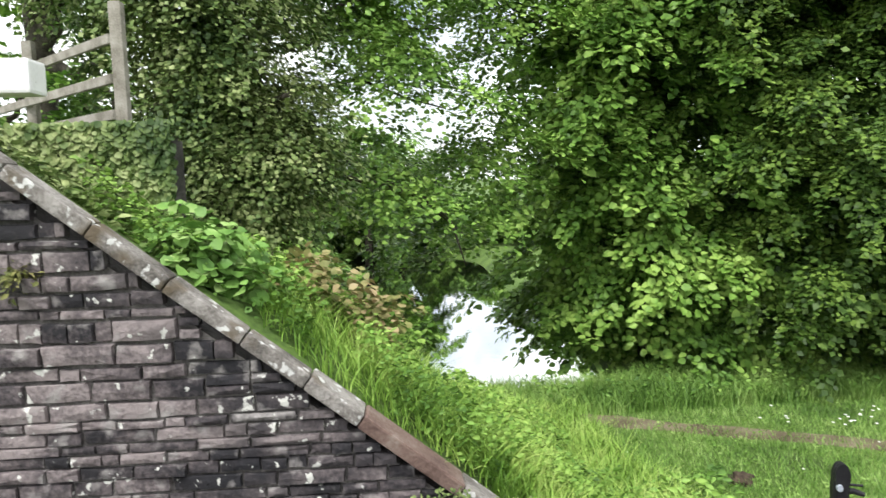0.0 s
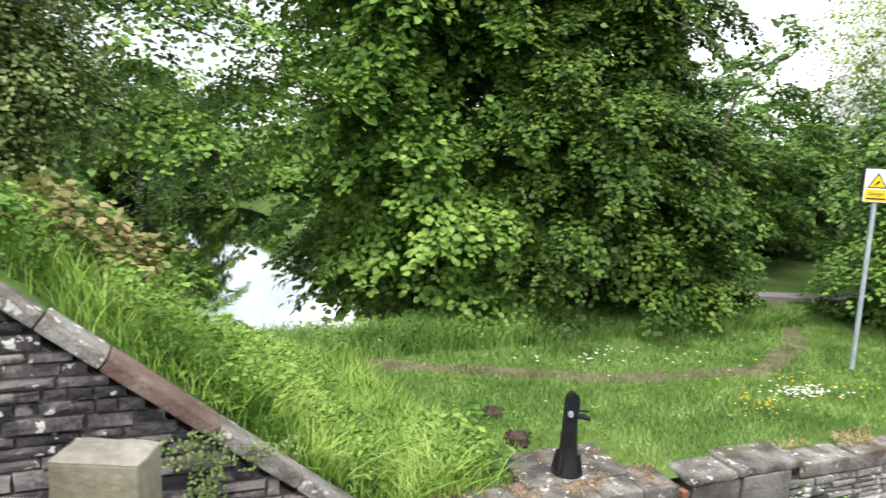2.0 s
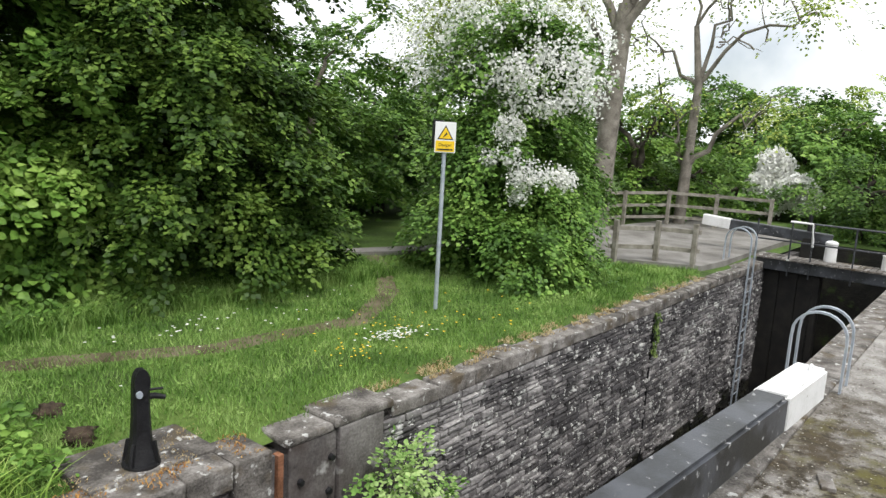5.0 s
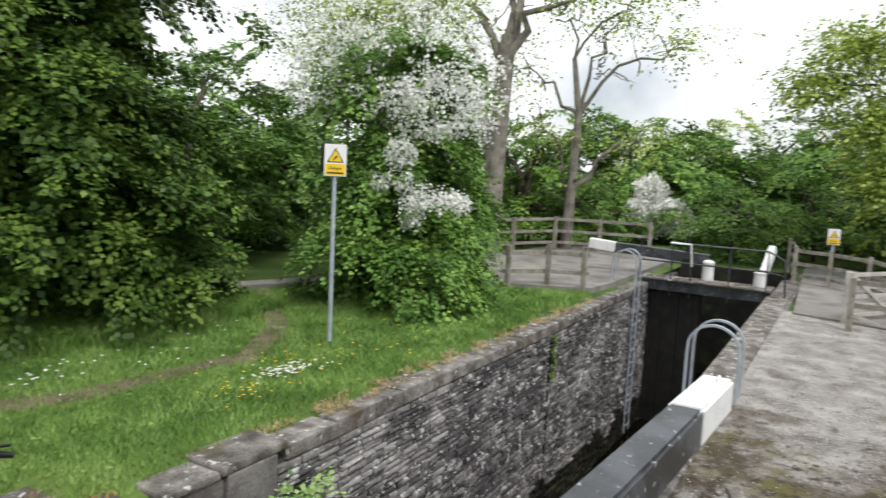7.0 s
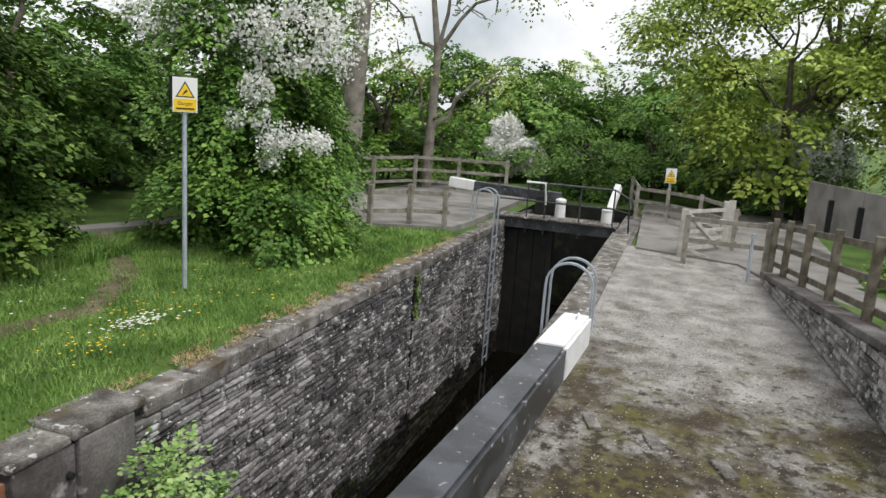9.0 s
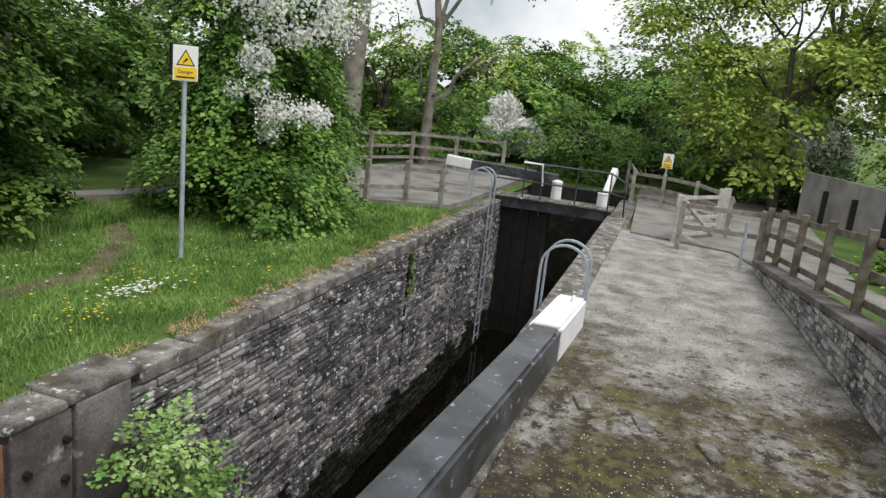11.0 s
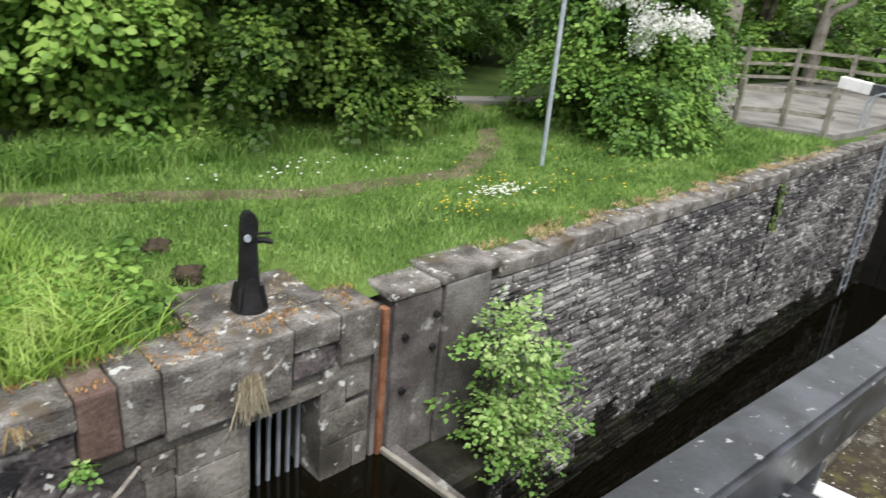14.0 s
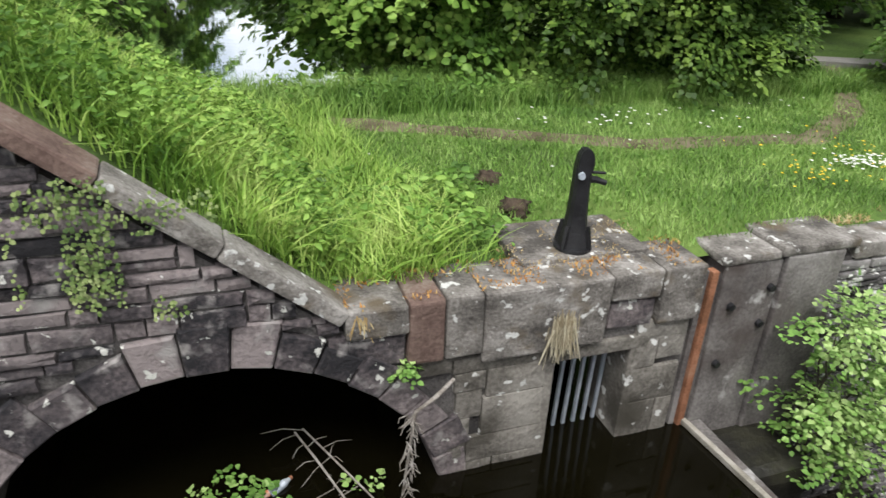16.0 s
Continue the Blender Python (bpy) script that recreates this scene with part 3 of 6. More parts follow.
def wing_free(a, b, c, d):
    top = min(coping_z(a), coping_z(b)) if b > -2.65 else 3.3
    if a > 1.5 or c > 3.45:
        return None
    # trim to the slope of the coping
    if d > coping_z(b) - 0.12:
        b = 1.66 - (d + 0.12) / 0.80
    b = min(b, 1.66)
    for x in (a, b):
        if math.hypot(x - ARCH_X, (c + d) / 2 - ARCH_Z) < ARCH_R + 0.30 and c < 0.1:
            if x == a and math.hypot(b - ARCH_X, (c + d) / 2 - ARCH_Z) >= ARCH_R + 0.30:
                a = ARCH_X + math.sqrt(max(0, (ARCH_R + 0.30) ** 2 - ((c + d) / 2 - ARCH_Z) ** 2))
            elif x == b and math.hypot(a - ARCH_X, (c + d) / 2 - ARCH_Z) >= ARCH_R + 0.30:
                b = ARCH_X - math.sqrt(max(0, (ARCH_R + 0.30) ** 2 - ((c + d) / 2 - ARCH_Z) ** 2))
            else:
                return None
    return (a, b) if b - a > 0.06 else None


lay_courses(-3.7, 1.66, -1.6, 3.46, wing_free, (0.06, 0.165), (0.11, 0.5), YF + 0.07, 0.078, SET_WING, wall_w, 5, joint=0.004)

# arch ring
vs_rng = random.Random(8)
n_vous = 19
for i in range(n_vous):
    a0, a1 = math.pi * (i / n_vous), math.pi * ((i + 1) / n_vous)
    bm = bmesh.new()
    deep = 0.29 + vs_rng.uniform(-0.09, 0.06)
    cor = []
    for a, r in ((a0 + 0.003, ARCH_R), (a1 - 0.004, ARCH_R + vs_rng.uniform(-0.015, 0.015)), (a1 - 0.006, ARCH_R + deep + vs_rng.uniform(-0.03, 0.03)), (a0 + 0.004, ARCH_R + deep)):
        cor.append((ARCH_X + r * math.cos(a), ARCH_Z + r * math.sin(a)))
    proud = vs_rng.uniform(0.0, 0.02)
    fr = [bm.verts.new((x, YF - 0.012 - proud, z)) for x, z in cor]
    bk = [bm.verts.new((x, YF + 0.45, z)) for x, z in cor]
    bm.faces.new(fr)
    for k in range(4):
        bm.faces.new((fr[k], fr[(k + 1) % 4], bk[(k + 1) % 4], bk[k]))
    bmesh.ops.bevel(bm, geom=[e for e in bm.edges if all(v in fr for v in e.verts)], offset=0.012, segments=1, affect="EDGES")
    part("voussoir", bm, M_WING, wall_w)

# dressed blocks between the arch, the sluice and the stop groove
def block(name, x0, x1, z0, z1, mat_set, seed, proud=0.085, y=YF + 0.07):
    return place_stone(name, mat_set, wall_w, x0 + 0.002, x1 - 0.002, z0 + 0.002, z1 - 0.002, y, proud, random.Random(seed))


blocks = [
    (2.36, 3.12, -0.62, -0.50), (2.10, 2.36, -0.60, -0.46), (2.38, 2.62, -0.78, -0.62), (2.62, 3.12, -0.86, -0.62), (2.40, 2.60, -1.02, -0.78),
    (2.36, 2.52, -1.22, -1.02), (2.60, 3.12, -1.20, -0.86), (2.50, 3.12, -1.43, -1.20), (2.36, 2.50, -1.43, -1.22), (2.34, 2.72, -1.66, -1.43), (2.72, 3.12, -1.64, -1.43),
    (3.81, 4.02, -0.86, -0.60), (4.02, 4.26, -0.80, -0.55), (3.81, 4.26, -1.18, -0.86), (3.81, 4.10, -1.62, -1.18), (4.10, 4.26, -1.62, -1.18), (3.81, 4.26, -0.62, -0.42),
]
for i, (a, b, c, d) in enumerate(blocks):
    block("stone", a, b, c, d, SET_ASHLAR, 40 + i)
# pier reveals of the sluice
box("jamb", (3.07, YF - 0.01, -1.7), (3.15, YF + 0.5, -0.62), M_ASHLAR, wall_w, 0.012)
box("jamb", (3.78, YF - 0.01, -1.7), (3.86, YF + 0.5, -0.62), M_ASHLAR, wall_w, 0.012)
box("lintel", (3.02, YF - 0.015, -0.66), (3.92, YF + 0.45, -0.55), M_ASHLAR, wall_w, 0.015)
# coping blocks along the pool edge: deep rounded stones
x = 1.62
c_rng = random.Random(3)
for w, red in ((0.42, 0), (0.24, 1), (0.27, 0), (0.95, 0), (0.42, 0), (0.36, 0)):
    low = -0.44 if w < 0.5 else -0.52
    bm = bmesh.new()
    add_box(bm, (x + 0.004, YF - 0.05 - c_rng.uniform(0, 0.02), low if w != 0.42 else -0.20), (x + w - 0.004, YF + 0.40, c_rng.uniform(-0.005, 0.02)), 0.02)
    for v in bm.verts:
        v.co += Vector(noise.noise_vector(v.co * 5)) * 0.016
    part("coping_stone", bm, M_REDSTONE if red else M_COPING, wall_w)
    if w == 0.42:
        place_stone("stone", SET_WING, wall_w, x + 0.02, x + w - 0.015, -0.46, -0.21, YF + 0.07, 0.09, c_rng)
    x += w
place_stone("stone", SET_WING, wall_w, 1.52, 1.75, -0.46, -0.17, YF + 0.07, 0.08, c_rng)

# sloping coping of the wing wall
def sloped_stone(x0, x1, mat):
    z0, z1 = 0.80 * (1.66 - x0), 0.80 * (1.66 - x1)
    m = Matrix.Translation((x0, 0, z0)) @ Matrix.Rotation(math.atan2(z0 - z1, x1 - x0), 4, "Y")
    length = math.hypot(x1 - x0, z1 - z0)
    bm = bmesh.new()
    add_box(bm, (0.004, YF - 0.06, -0.105), (length - 0.004, YF + (0.20 if x0 > -0.7 else 0.12), 0.0), 0.018, m)
    for v in bm.verts:
        v.co += Vector(noise.noise_vector(v.co * 4)) * 0.012
    return part("coping_stone", bm, mat, wall_w)


marks = [1.66, 0.98, 0.42, -0.25, -0.60, -1.0, -1.48, -1.95, -2.45, -3.0]
for i in range(len(marks) - 1):
    sloped_stone(marks[i + 1], marks[i], M_REDSTONE if i == 2 else M_COPING)
box("coping_stone", (-4.2, YF - 0.06, 3.48), (-3.01, YF + 0.3, 3.63), M_COPING, wall_w, 0.02)

# stop groove, concrete quoin and step
box("concrete_face", (4.50, YF - 0.0, -1.7), (5.04, YF + 0.3, -0.062), M_CONCRETE, wall_far, 0.02)
box("concrete_face", (5.05, YF - 0.035, -2.2), (5.62, YF + 0.3, -0.032), M_CONCRETE, wall_far, 0.02)
box("slab", (4.46, YF - 0.015, -0.06), (5.0, YF + 0.40, 0.012), M_COPING, wall_far, 0.025)
box("slab", (4.98, YF - 0.04, -0.03), (5.75, YF + 0.44, 0.05), M_COPING, wall_far, 0.025)
groove = box("iron_channel", (4.36, YF - 0.03, -1.56), (4.42, YF + 0.05, -0.08), M_RUST, wall_far, 0.008, "rust-streaked iron channel in the stop groove")
box("iron_channel", (4.30, YF - 0.0, -1.56), (4.35, YF + 0.08, -0.08), M_CONCRETE, wall_far, 0.005)
for px, pz in ((4.62, -0.42), (4.62, -0.95), (4.95, -0.62), (4.97, -0.30)):
    bm = bmesh.new()
    bmesh.ops.create_cone(bm, cap_ends=True, segments=14, radius1=0.035, radius2=0.028, depth=0.05, matrix=pose(px, YF - 0.012, pz, 90, 0, 0))
    part("bolt", bm, M_IRON, wall_far)

# chamber wall: coursed stones, singly near at hand, joined further off
def chamber_rects(x0, x1, seed):
    rng = random.Random(seed)
    z = -3.7
    while z < -0.2:
        h = min(rng.uniform(0.05, 0.105), -0.16 - z)
        if h < 0.03:
            break
        x = x0 + rng.uniform(-0.3, 0)
        while x < x1:
            w = rng.uniform(0.10, 0.40)
            if max(x, x0) < min(x + w, x1) - 0.04:
                yield max(x, x0), min(x + w, x1), z, z + h
            x += w
        z += h


l_rng = random.Random(77)
near_rects, far_rects = [], []
for r in chamber_rects(5.63, 19.0, 21):
    (near_rects if r[0] < 8.4 and r[2] > -1.75 else far_rects).append(r)
near_rects.sort(key=lambda r: r[0])
far_rects += near_rects[300:]
for a, b, c, d in near_rects[:300]:
    place_stone("stone", SET_LOCK, wall_far, a + 0.005, b - 0.005, c + 0.004, d - 0.004, YF + 0.06, 0.07 * l_rng.uniform(0.75, 1.3), l_rng)
def joined_stones(rects, mat, label):
    vs_all, fs_all, base_i = [], [], 0
    for a, b, c, d in rects:
        vs, fs, tri = STONES[l_rng.randrange(10)]
        dep = 0.07 * l_rng.uniform(0.75, 1.3)
        vs_all.append(np.array(vs) * np.array([b - a - 0.008, dep, d - c - 0.006]) + np.array([(a + b) / 2, YF + 0.06, (c + d) / 2]))
        fs_all += [tuple(i + base_i for i in q) for q in fs + tri]
        base_i += len(vs)
    me = bpy.data.meshes.new("stonework")
    me.from_pydata(np.concatenate(vs_all).tolist(), [], fs_all)
    link("stonework", me, mat, wall_far, label, "stuff")


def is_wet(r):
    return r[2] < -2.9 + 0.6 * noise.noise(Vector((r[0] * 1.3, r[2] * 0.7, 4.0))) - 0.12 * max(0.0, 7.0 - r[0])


joined_stones([r for r in far_rects if not is_wet(r)], M_LOCK, "dark coursed stones of the chamber wall")
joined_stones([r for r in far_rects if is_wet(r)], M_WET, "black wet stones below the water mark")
# chamber coping
x = 5.76
while x < 19.0:
    w = l_rng.uniform(0.45, 1.3)
    z = l_rng.uniform(-0.015, 0.02)
    deep = l_rng.uniform(0.24, 0.42)
    mat_set = SET_COPING
    bm = bmesh.new()
    add_box(bm, (x + 0.003, YF - 0.006 - l_rng.uniform(0, 0.012), -0.165), (min(x + w, 19.0) - 0.006, YF + deep, z), 0.02)
    for v in bm.verts:
        v.co += Vector(noise.noise_vector(v.co * 3)) * 0.026
    part("coping_stone", bm, M_COPING, wall_far)
    x += w
# drain chases and damp iron straps down the chamber wall
tubes("strap", [([(12.2, YF + 0.005, -0.3), (12.2, YF, -1.8), (12.22, YF + 0.005, -3.5)], 0.02)], M_IRON, wall_far)

# ---- lock-side paving ----
def build_paving():
    bm = bmesh.new()
    xs, ys = np.arange(-6, 17.1, 0.5), np.linspace(-2.3, YN + 0.03, 13)
    grid = {}
    for i, x in enumerate(xs):
        for j, y in enumerate(ys):
            z = 0.012 * noise.noise(Vector((x * 0.8, y * 0.8, 0))) - (0.01 if 0 < j < 12 else 0)
            grid[i, j] = bm.verts.new((x, y, z))
    for i in range(len(xs) - 1):
        for j in range(12):
            bm.faces.new((grid[i, j], grid[i + 1, j], grid[i + 1, j + 1], grid[i, j + 1]))
    return part("pavement", bm, M_PAVE, None, "worn concrete lock-side paving with moss and fallen petals", "structure", smooth=True)


pavement = build_paving()
x = 4.2
while x < 19:
    w = l_rng.uniform(0.8, 1.4)
    box("edge_stone", (x + 0.006, YN - 0.42, -0.12), (x + w - 0.006, YN + 0.035, 0.022), M_COPING, pavement, 0.02)
    x += w
for x, y, s in ((7.13, 1.17, 0.2), (6.96, 0.64, 0.2), (6.72, 0.10, 0.22), (6.3, -0.9, 0.2)):
    box("footing_stone", (x - s * 0.8, y - s * 0.28, -0.02), (x + s * 0.5, y + s * 0.28, 0.025), M_COPING, pavement, 0.012, m=Matrix.Translation((x, y, 0)) @ Matrix.Rotation(0.35, 4, "Z") @ Matrix.Translation((-x, -y, 0)))


# ---- trees ----
def tree(name, at, trunk, blobs, sprays, per, leaf, mat, seed, label, bark=M_BARK, spray=0.45, droop=0.35, shell=0.55, width=1.0, tips=6, r0=0.12, base=None, category="tree", hollow=0.16, tier=0.45, small=False):
    """Tapered trunk and limbs under one parent, with a crown of leafy sprays. trunk: points and radii."""
    ob = empty(name, at, label, category)
    back = Matrix.Translation(at).inverted()
    rng = random.Random(seed)
    tr = tubes("trunk", [trunk], bark, ob, sides=10)
    tr.matrix_parent_inverse = back
    ends = []
    for k in range(tips):
        c, r = blobs[k % len(blobs)]
        ends.append((c[0] + rng.uniform(-0.7, 0.7) * r[0], c[1] + rng.uniform(-0.7, 0.7) * r[1], c[2] + rng.uniform(-0.4, 0.8) * r[2]))
    if ends:
        fork = trunk[0][len(trunk[0]) // 2]
        lb = tubes("branching", limbs(fork, ends, r0, seed), bark, ob, sides=6)
        lb.matrix_parent_inverse = back
    cr = crown("crown", blobs, sprays, per, leaf, mat, ob, seed, spray, droop, shell, "", width, base, hollow=hollow, tier=tier, small=small)
    cr.matrix_parent_inverse = back
    return ob


# the big dark tree behind the grass, and its lower neighbour
tree("maple_tree", (4.2, 11.9, 0), ([(4.2, 11.9, -0.1), (4.25, 11.8, 2), (4.1, 11.9, 5), (4.3, 12, 9)], [0.26, 0.22, 0.17, 0.06]),
     [((4.5, 11.4, 2.2), (2.3, 1.7, 2.1)), ((3.6, 11.7, 4.8), (1.7, 1.6, 2.4)), ((5.2, 11.8, 6.5), (2.6, 2.0, 2.4)), ((3.4, 11.8, 1.4), (1.3, 1.0, 1.3))], 6200, 22, 0.112, L_MAPLE, 11,
     "dense dark green maple with drooping layered leaves", spray=0.26, width=1.25, base=0.35, hollow=0.3, tier=0.62, droop=0.7)
tree("hornbeam_tree", (7.2, 10.6, 0), ([(7.2, 10.8, -0.1), (7.2, 10.7, 2), (7.1, 10.8, 4.8)], [0.2, 0.15, 0.05]),
     [((6.9, 10.3, 2.0), (2.2, 1.8, 1.9)), ((6.6, 10.7, 4.0), (1.9, 1.7, 2.0)), ((8.2, 10.2, 1.7), (1.4, 1.2, 1.5)), ((6.0, 11.2, 6.3), (2.0, 1.8, 2.0)), ((7.4, 10.8, 5.6), (1.7, 1.5, 1.7))], 7600, 22, 0.095, L_HORN, 12,
     "bushy hornbeam with layered sprays sweeping to the grass", spray=0.25, base=0.32, hollow=0.3, tier=0.6, droop=0.55, small=True, width=1.15)
tree("overhanging_tree", (-3.4, 10.5, 0), ([(-3.4, 10.5, 1.5), (-3.2, 10.4, 4), (-3.0, 10.3, 7)], [0.2, 0.16, 0.1]),
     [((0.1, 9.6, 4.6), (1.5, 1.0, 1.2)), ((-0.6, 9.8, 5.6), (1.8, 1.2, 1.0)), ((1.2, 10.2, 3.6), (0.9, 0.8, 1.0)), ((0.2, 9.4, 3.2), (1.1, 0.7, 0.5)), ((1.7, 10.6, 5.6), (1.4, 1.0, 1.2)), ((0.8, 9.3, 2.45), (0.35, 0.4, 0.5)), ((2.2, 10.6, 6.6), (1.3, 1.0, 1.0))], 2300, 16, 0.07, L_MAPLE, 13,
     "thin leafy tree leaning out over the pond", spray=0.42, shell=0.1, width=1.3, tips=8, r0=0.05)
tubes("bough", [([(-3.1, 10.2, 4.0), (-1.2, 9.4, 3.3), (-0.3, 9.1, 3.1), (0.35, 9.0, 2.9), (0.7, 9.0, 2.6), (0.88, 9.0, 2.0)], [0.06, 0.045, 0.035, 0.03, 0.02, 0.008])], M_BARK, bpy.data.objects["overhanging_tree"]).matrix_parent_inverse = Matrix.Translation((3.4, -10.5, 0))
tree("ivy_clad_tree", (-1.9, 8.3, 1.6), ([(-1.9, 8.3, 1.2), (-1.9, 8.3, 3.5), (-1.8, 8.4, 7)], [0.25, 0.2, 0.12]),
     [((-1.9, 8.1, 4.4), (1.0, 0.8, 1.5)), ((-1.6, 8.2, 3.3), (0.8, 0.7, 0.8)), ((-2.3, 8.2, 6.0), (1.3, 0.9, 1.4)), ((-1.2, 7.9, 3.7), (0.5, 0.5, 0.7))], 1900, 50, 0.058, L_IVY, 14,
     "tree smothered in pale-veined ivy", spray=0.34, width=1.3, droop=0.7, tier=0.0, small=True)
tree("ash_tree", (-5.2, 11, 2), ([(-5.2, 11, 1.5), (-5.1, 11, 5), (-5.3, 11, 9)], [0.22, 0.18, 0.1]),
     [((-5.2, 11, 6.2), (2.2, 1.6, 2.4)), ((-4.6, 10.4, 4.2), (1.2, 1.0, 0.8))], 600, 20, 0.10, L_DARK, 15, "leafy tree behind the bridge fence", spray=0.5, shell=0.2)

# blossoming hawthorns
def blossoms(parent, blobs, count, seed, label="", size=0.045, tight=0.12, per=22):
    rng = np.random.default_rng(seed)
    ids = rng.choice(len(blobs), count)
    c = np.array([b[0] for b in blobs])[ids]
    r = np.array([b[1] for b in blobs])[ids]
    p = c + unit(rng.normal(size=(count, 3))) * r * (0.6 + 0.5 * rng.random((count, 1)))
    pos = (p[:, None] + rng.normal(size=(count, per, 3)) * tight).reshape(-1, 3)
    n = len(pos)
    v, f = leaf_arrays(pos, rng.normal(size=(n, 3)), rng.normal(size=(n, 3)) + np.array([-0.5, -0.5, 0.6]), size * (0.6 + 0.8 * rng.random(n)), 1.3)
    ob = raw("blossom", v, f, L_BLOSSOM, parent, label)
    ob.matrix_parent_inverse = Matrix.Translation(parent.location).inverted()
    return ob


haw = tree("hawthorn_tree", (12.6, 8.4, 0), ([(12.6, 8.4, -0.1), (12.5, 8.3, 1.5), (12.8, 8.4, 3.6)], [0.14, 0.11, 0.04]),
     [((12.0, 8.1, 1.4), (1.4, 1.3, 1.25)), ((12.2, 8.2, 2.9), (1.3, 1.3, 1.0)), ((13.3, 7.8, 1.6), (1.1, 0.9, 1.2)), ((12.8, 8.4, 4.2), (1.5, 1.4, 0.9)), ((14.6, 8.6, 2.2), (1.2, 1.0, 1.3)), ((11.6, 7.0, 0.7), (1.2, 0.9, 0.7))], 6000, 18, 0.085, L_DARK, 16,
     "hawthorn tree in white blossom beside the lock", spray=0.24, base=0.2, category="tree", tier=0.5, droop=0.65, hollow=0.3, small=True, width=1.15)
blossoms(haw, [((11.1, 7.4, 2.25), (0.3, 0.45, 0.2)), ((11.2, 6.75, 2.05), (0.35, 0.55, 0.18)), ((11.15, 6.3, 1.95), (0.25, 0.35, 0.16)), ((11.1, 6.85, 1.7), (0.2, 0.2, 0.22)), ((11.1, 7.2, 2.7), (0.15, 0.25, 0.25))], 125, 1, "thick white hawthorn blossom", tight=0.065, per=20)
blossoms(haw, [((12.2, 7.8, 4.2), (1.6, 1.7, 1.0)), ((12.0, 9.2, 4.2), (1.2, 1.2, 0.9)), ((12.6, 7.6, 3.5), (1.3, 1.2, 0.8)), ((12.6, 8.6, 5.2), (1.6, 1.5, 0.9)), ((11.6, 7.0, 3.6), (0.7, 1.3, 0.6))], 760, 2, "white hawthorn blossom", tight=0.07, per=12, size=0.055)
haw2 = tree("hawthorn_bush", (29, 7.1, 0), ([(29, 7.1, 0), (29, 7.0, 1.0), (29, 7.1, 2)], [0.1, 0.08, 0.03]), [((29, 7.0, 1.2), (0.9, 1.1, 0.9)), ((29, 7.3, 2.0), (0.6, 0.6, 0.6))], 320, 22, 0.10, L_FAR, 17, "rounded hawthorn bush covered in white blossom", category="bush")
blossoms(haw2, [((28.6, 7.3, 1.95), (0.5, 0.5, 0.55)), ((28.4, 7.6, 1.3), (0.5, 0.5, 0.5)), ((28.4, 6.6, 1.25), (0.5, 0.7, 0.45)), ((28.4, 6.1, 0.9), (0.35, 0.4, 0.35)), ((28.3, 7.2, 0.8), (0.4, 0.5, 0.4))], 900, 3, size=0.10, tight=0.10)
haw3 = tree("hawthorn_tree", (25.4, -2.9, 0.3), ([(25.4, -2.9, -0.1), (25.4, -2.8, 1.2), (25.4, -2.9, 2.6)], [0.12, 0.1, 0.04]), [((25.4, -2.8, 2.0), (0.9, 1.6, 1.2))], 480, 22, 0.10, L_FAR, 18, "hawthorn tree flecked with white blossom beside the path")
blossoms(haw3, [((25.0, -2.6, 2.2), (0.9, 1.5, 1.0)), ((24.8, -3.2, 1.8), (0.6, 0.9, 0.6))], 420, 4, size=0.08, tight=0.14)
tree("sycamore_bush", (10.8, 12.5, 0), ([(10.8, 12.5, 0), (10.8, 12.5, 1.5), (10.8, 12.5, 3)], [0.1, 0.08, 0.03]), [((10.8, 12.6, 1.6), (1.6, 1.2, 1.6)), ((12.5, 13.5, 2.6), (2.2, 1.4, 2.2))], 900, 20, 0.11, L_FAR, 19, "leafy bushes beyond the trodden path", category="bush", base=0.2)

# tall trees with bare pale limbs beyond the far gate
def bare_tree(trunk, radii, tips, seed, label, mat, sprays, twigs=24, r0=0.1, leaf=0.1, reach=1.0, M_PALEBARK=M_PALEBARK, puff=(1.3, 1.3, 0.9)):
    """A pale trunk with long bare limbs to the given tips, finer twigs and a few leaves."""
    rng = random.Random(seed)
    ob = empty("tall_tree", trunk[0], label, "tree", "trees beyond the lock")
    back = Matrix.Translation(trunk[0]).inverted()
    tubes("trunk", [(trunk, radii)], M_PALEBARK, ob).matrix_parent_inverse = back
    ends, k = [], 0
    for frm, tip in tips:
        start = trunk[frm]
        run = limbs(start, [tip], radii[frm] * 0.62, seed + k, wig=0.22)
        tubes("limb", run, M_PALEBARK, ob, sides=7).matrix_parent_inverse = back
        ends.append((start, tip))
        k += 1
    arr = []
    for i in range(twigs):
        s0, t = rng.choice(ends)
        f = rng.uniform(0.35, 1.0)
        a = [p + (q - p) * f for p, q in zip(s0, t)]
        arr += limbs(a, [(a[0] + rng.uniform(-1, 1) * reach, a[1] + rng.uniform(-1.3, 1.3) * reach, a[2] + rng.uniform(-0.5, 1.4) * reach)], 0.03, seed + 50 + i, wig=0.1)
    tubes("fine_branching", arr, M_PALEBARK, ob, "", "stuff", 5).matrix_parent_inverse = back
    crown("crown", [(t, puff) for _, t in ends], sprays, 14, leaf, mat, ob, seed, 0.5, 0.4, 0.1).matrix_parent_inverse = back
    return ob


bare_tree([(20.2, 10.0, -0.1), (20.1, 9.85, 2.5), (20.0, 9.65, 5.5), (20.0, 9.6, 6.4)], [0.36, 0.30, 0.26, 0.2], [(2, (20, 7.4, 7.4)), (2, (20, 8.8, 8.8)), (3, (20.3, 9.7, 9.5)), (2, (19.8, 10.9, 7.6)), (1, (20.4, 11.2, 6.5))], 31, "massive pale-limbed tree just coming into leaf", L_YELLOW, 220)
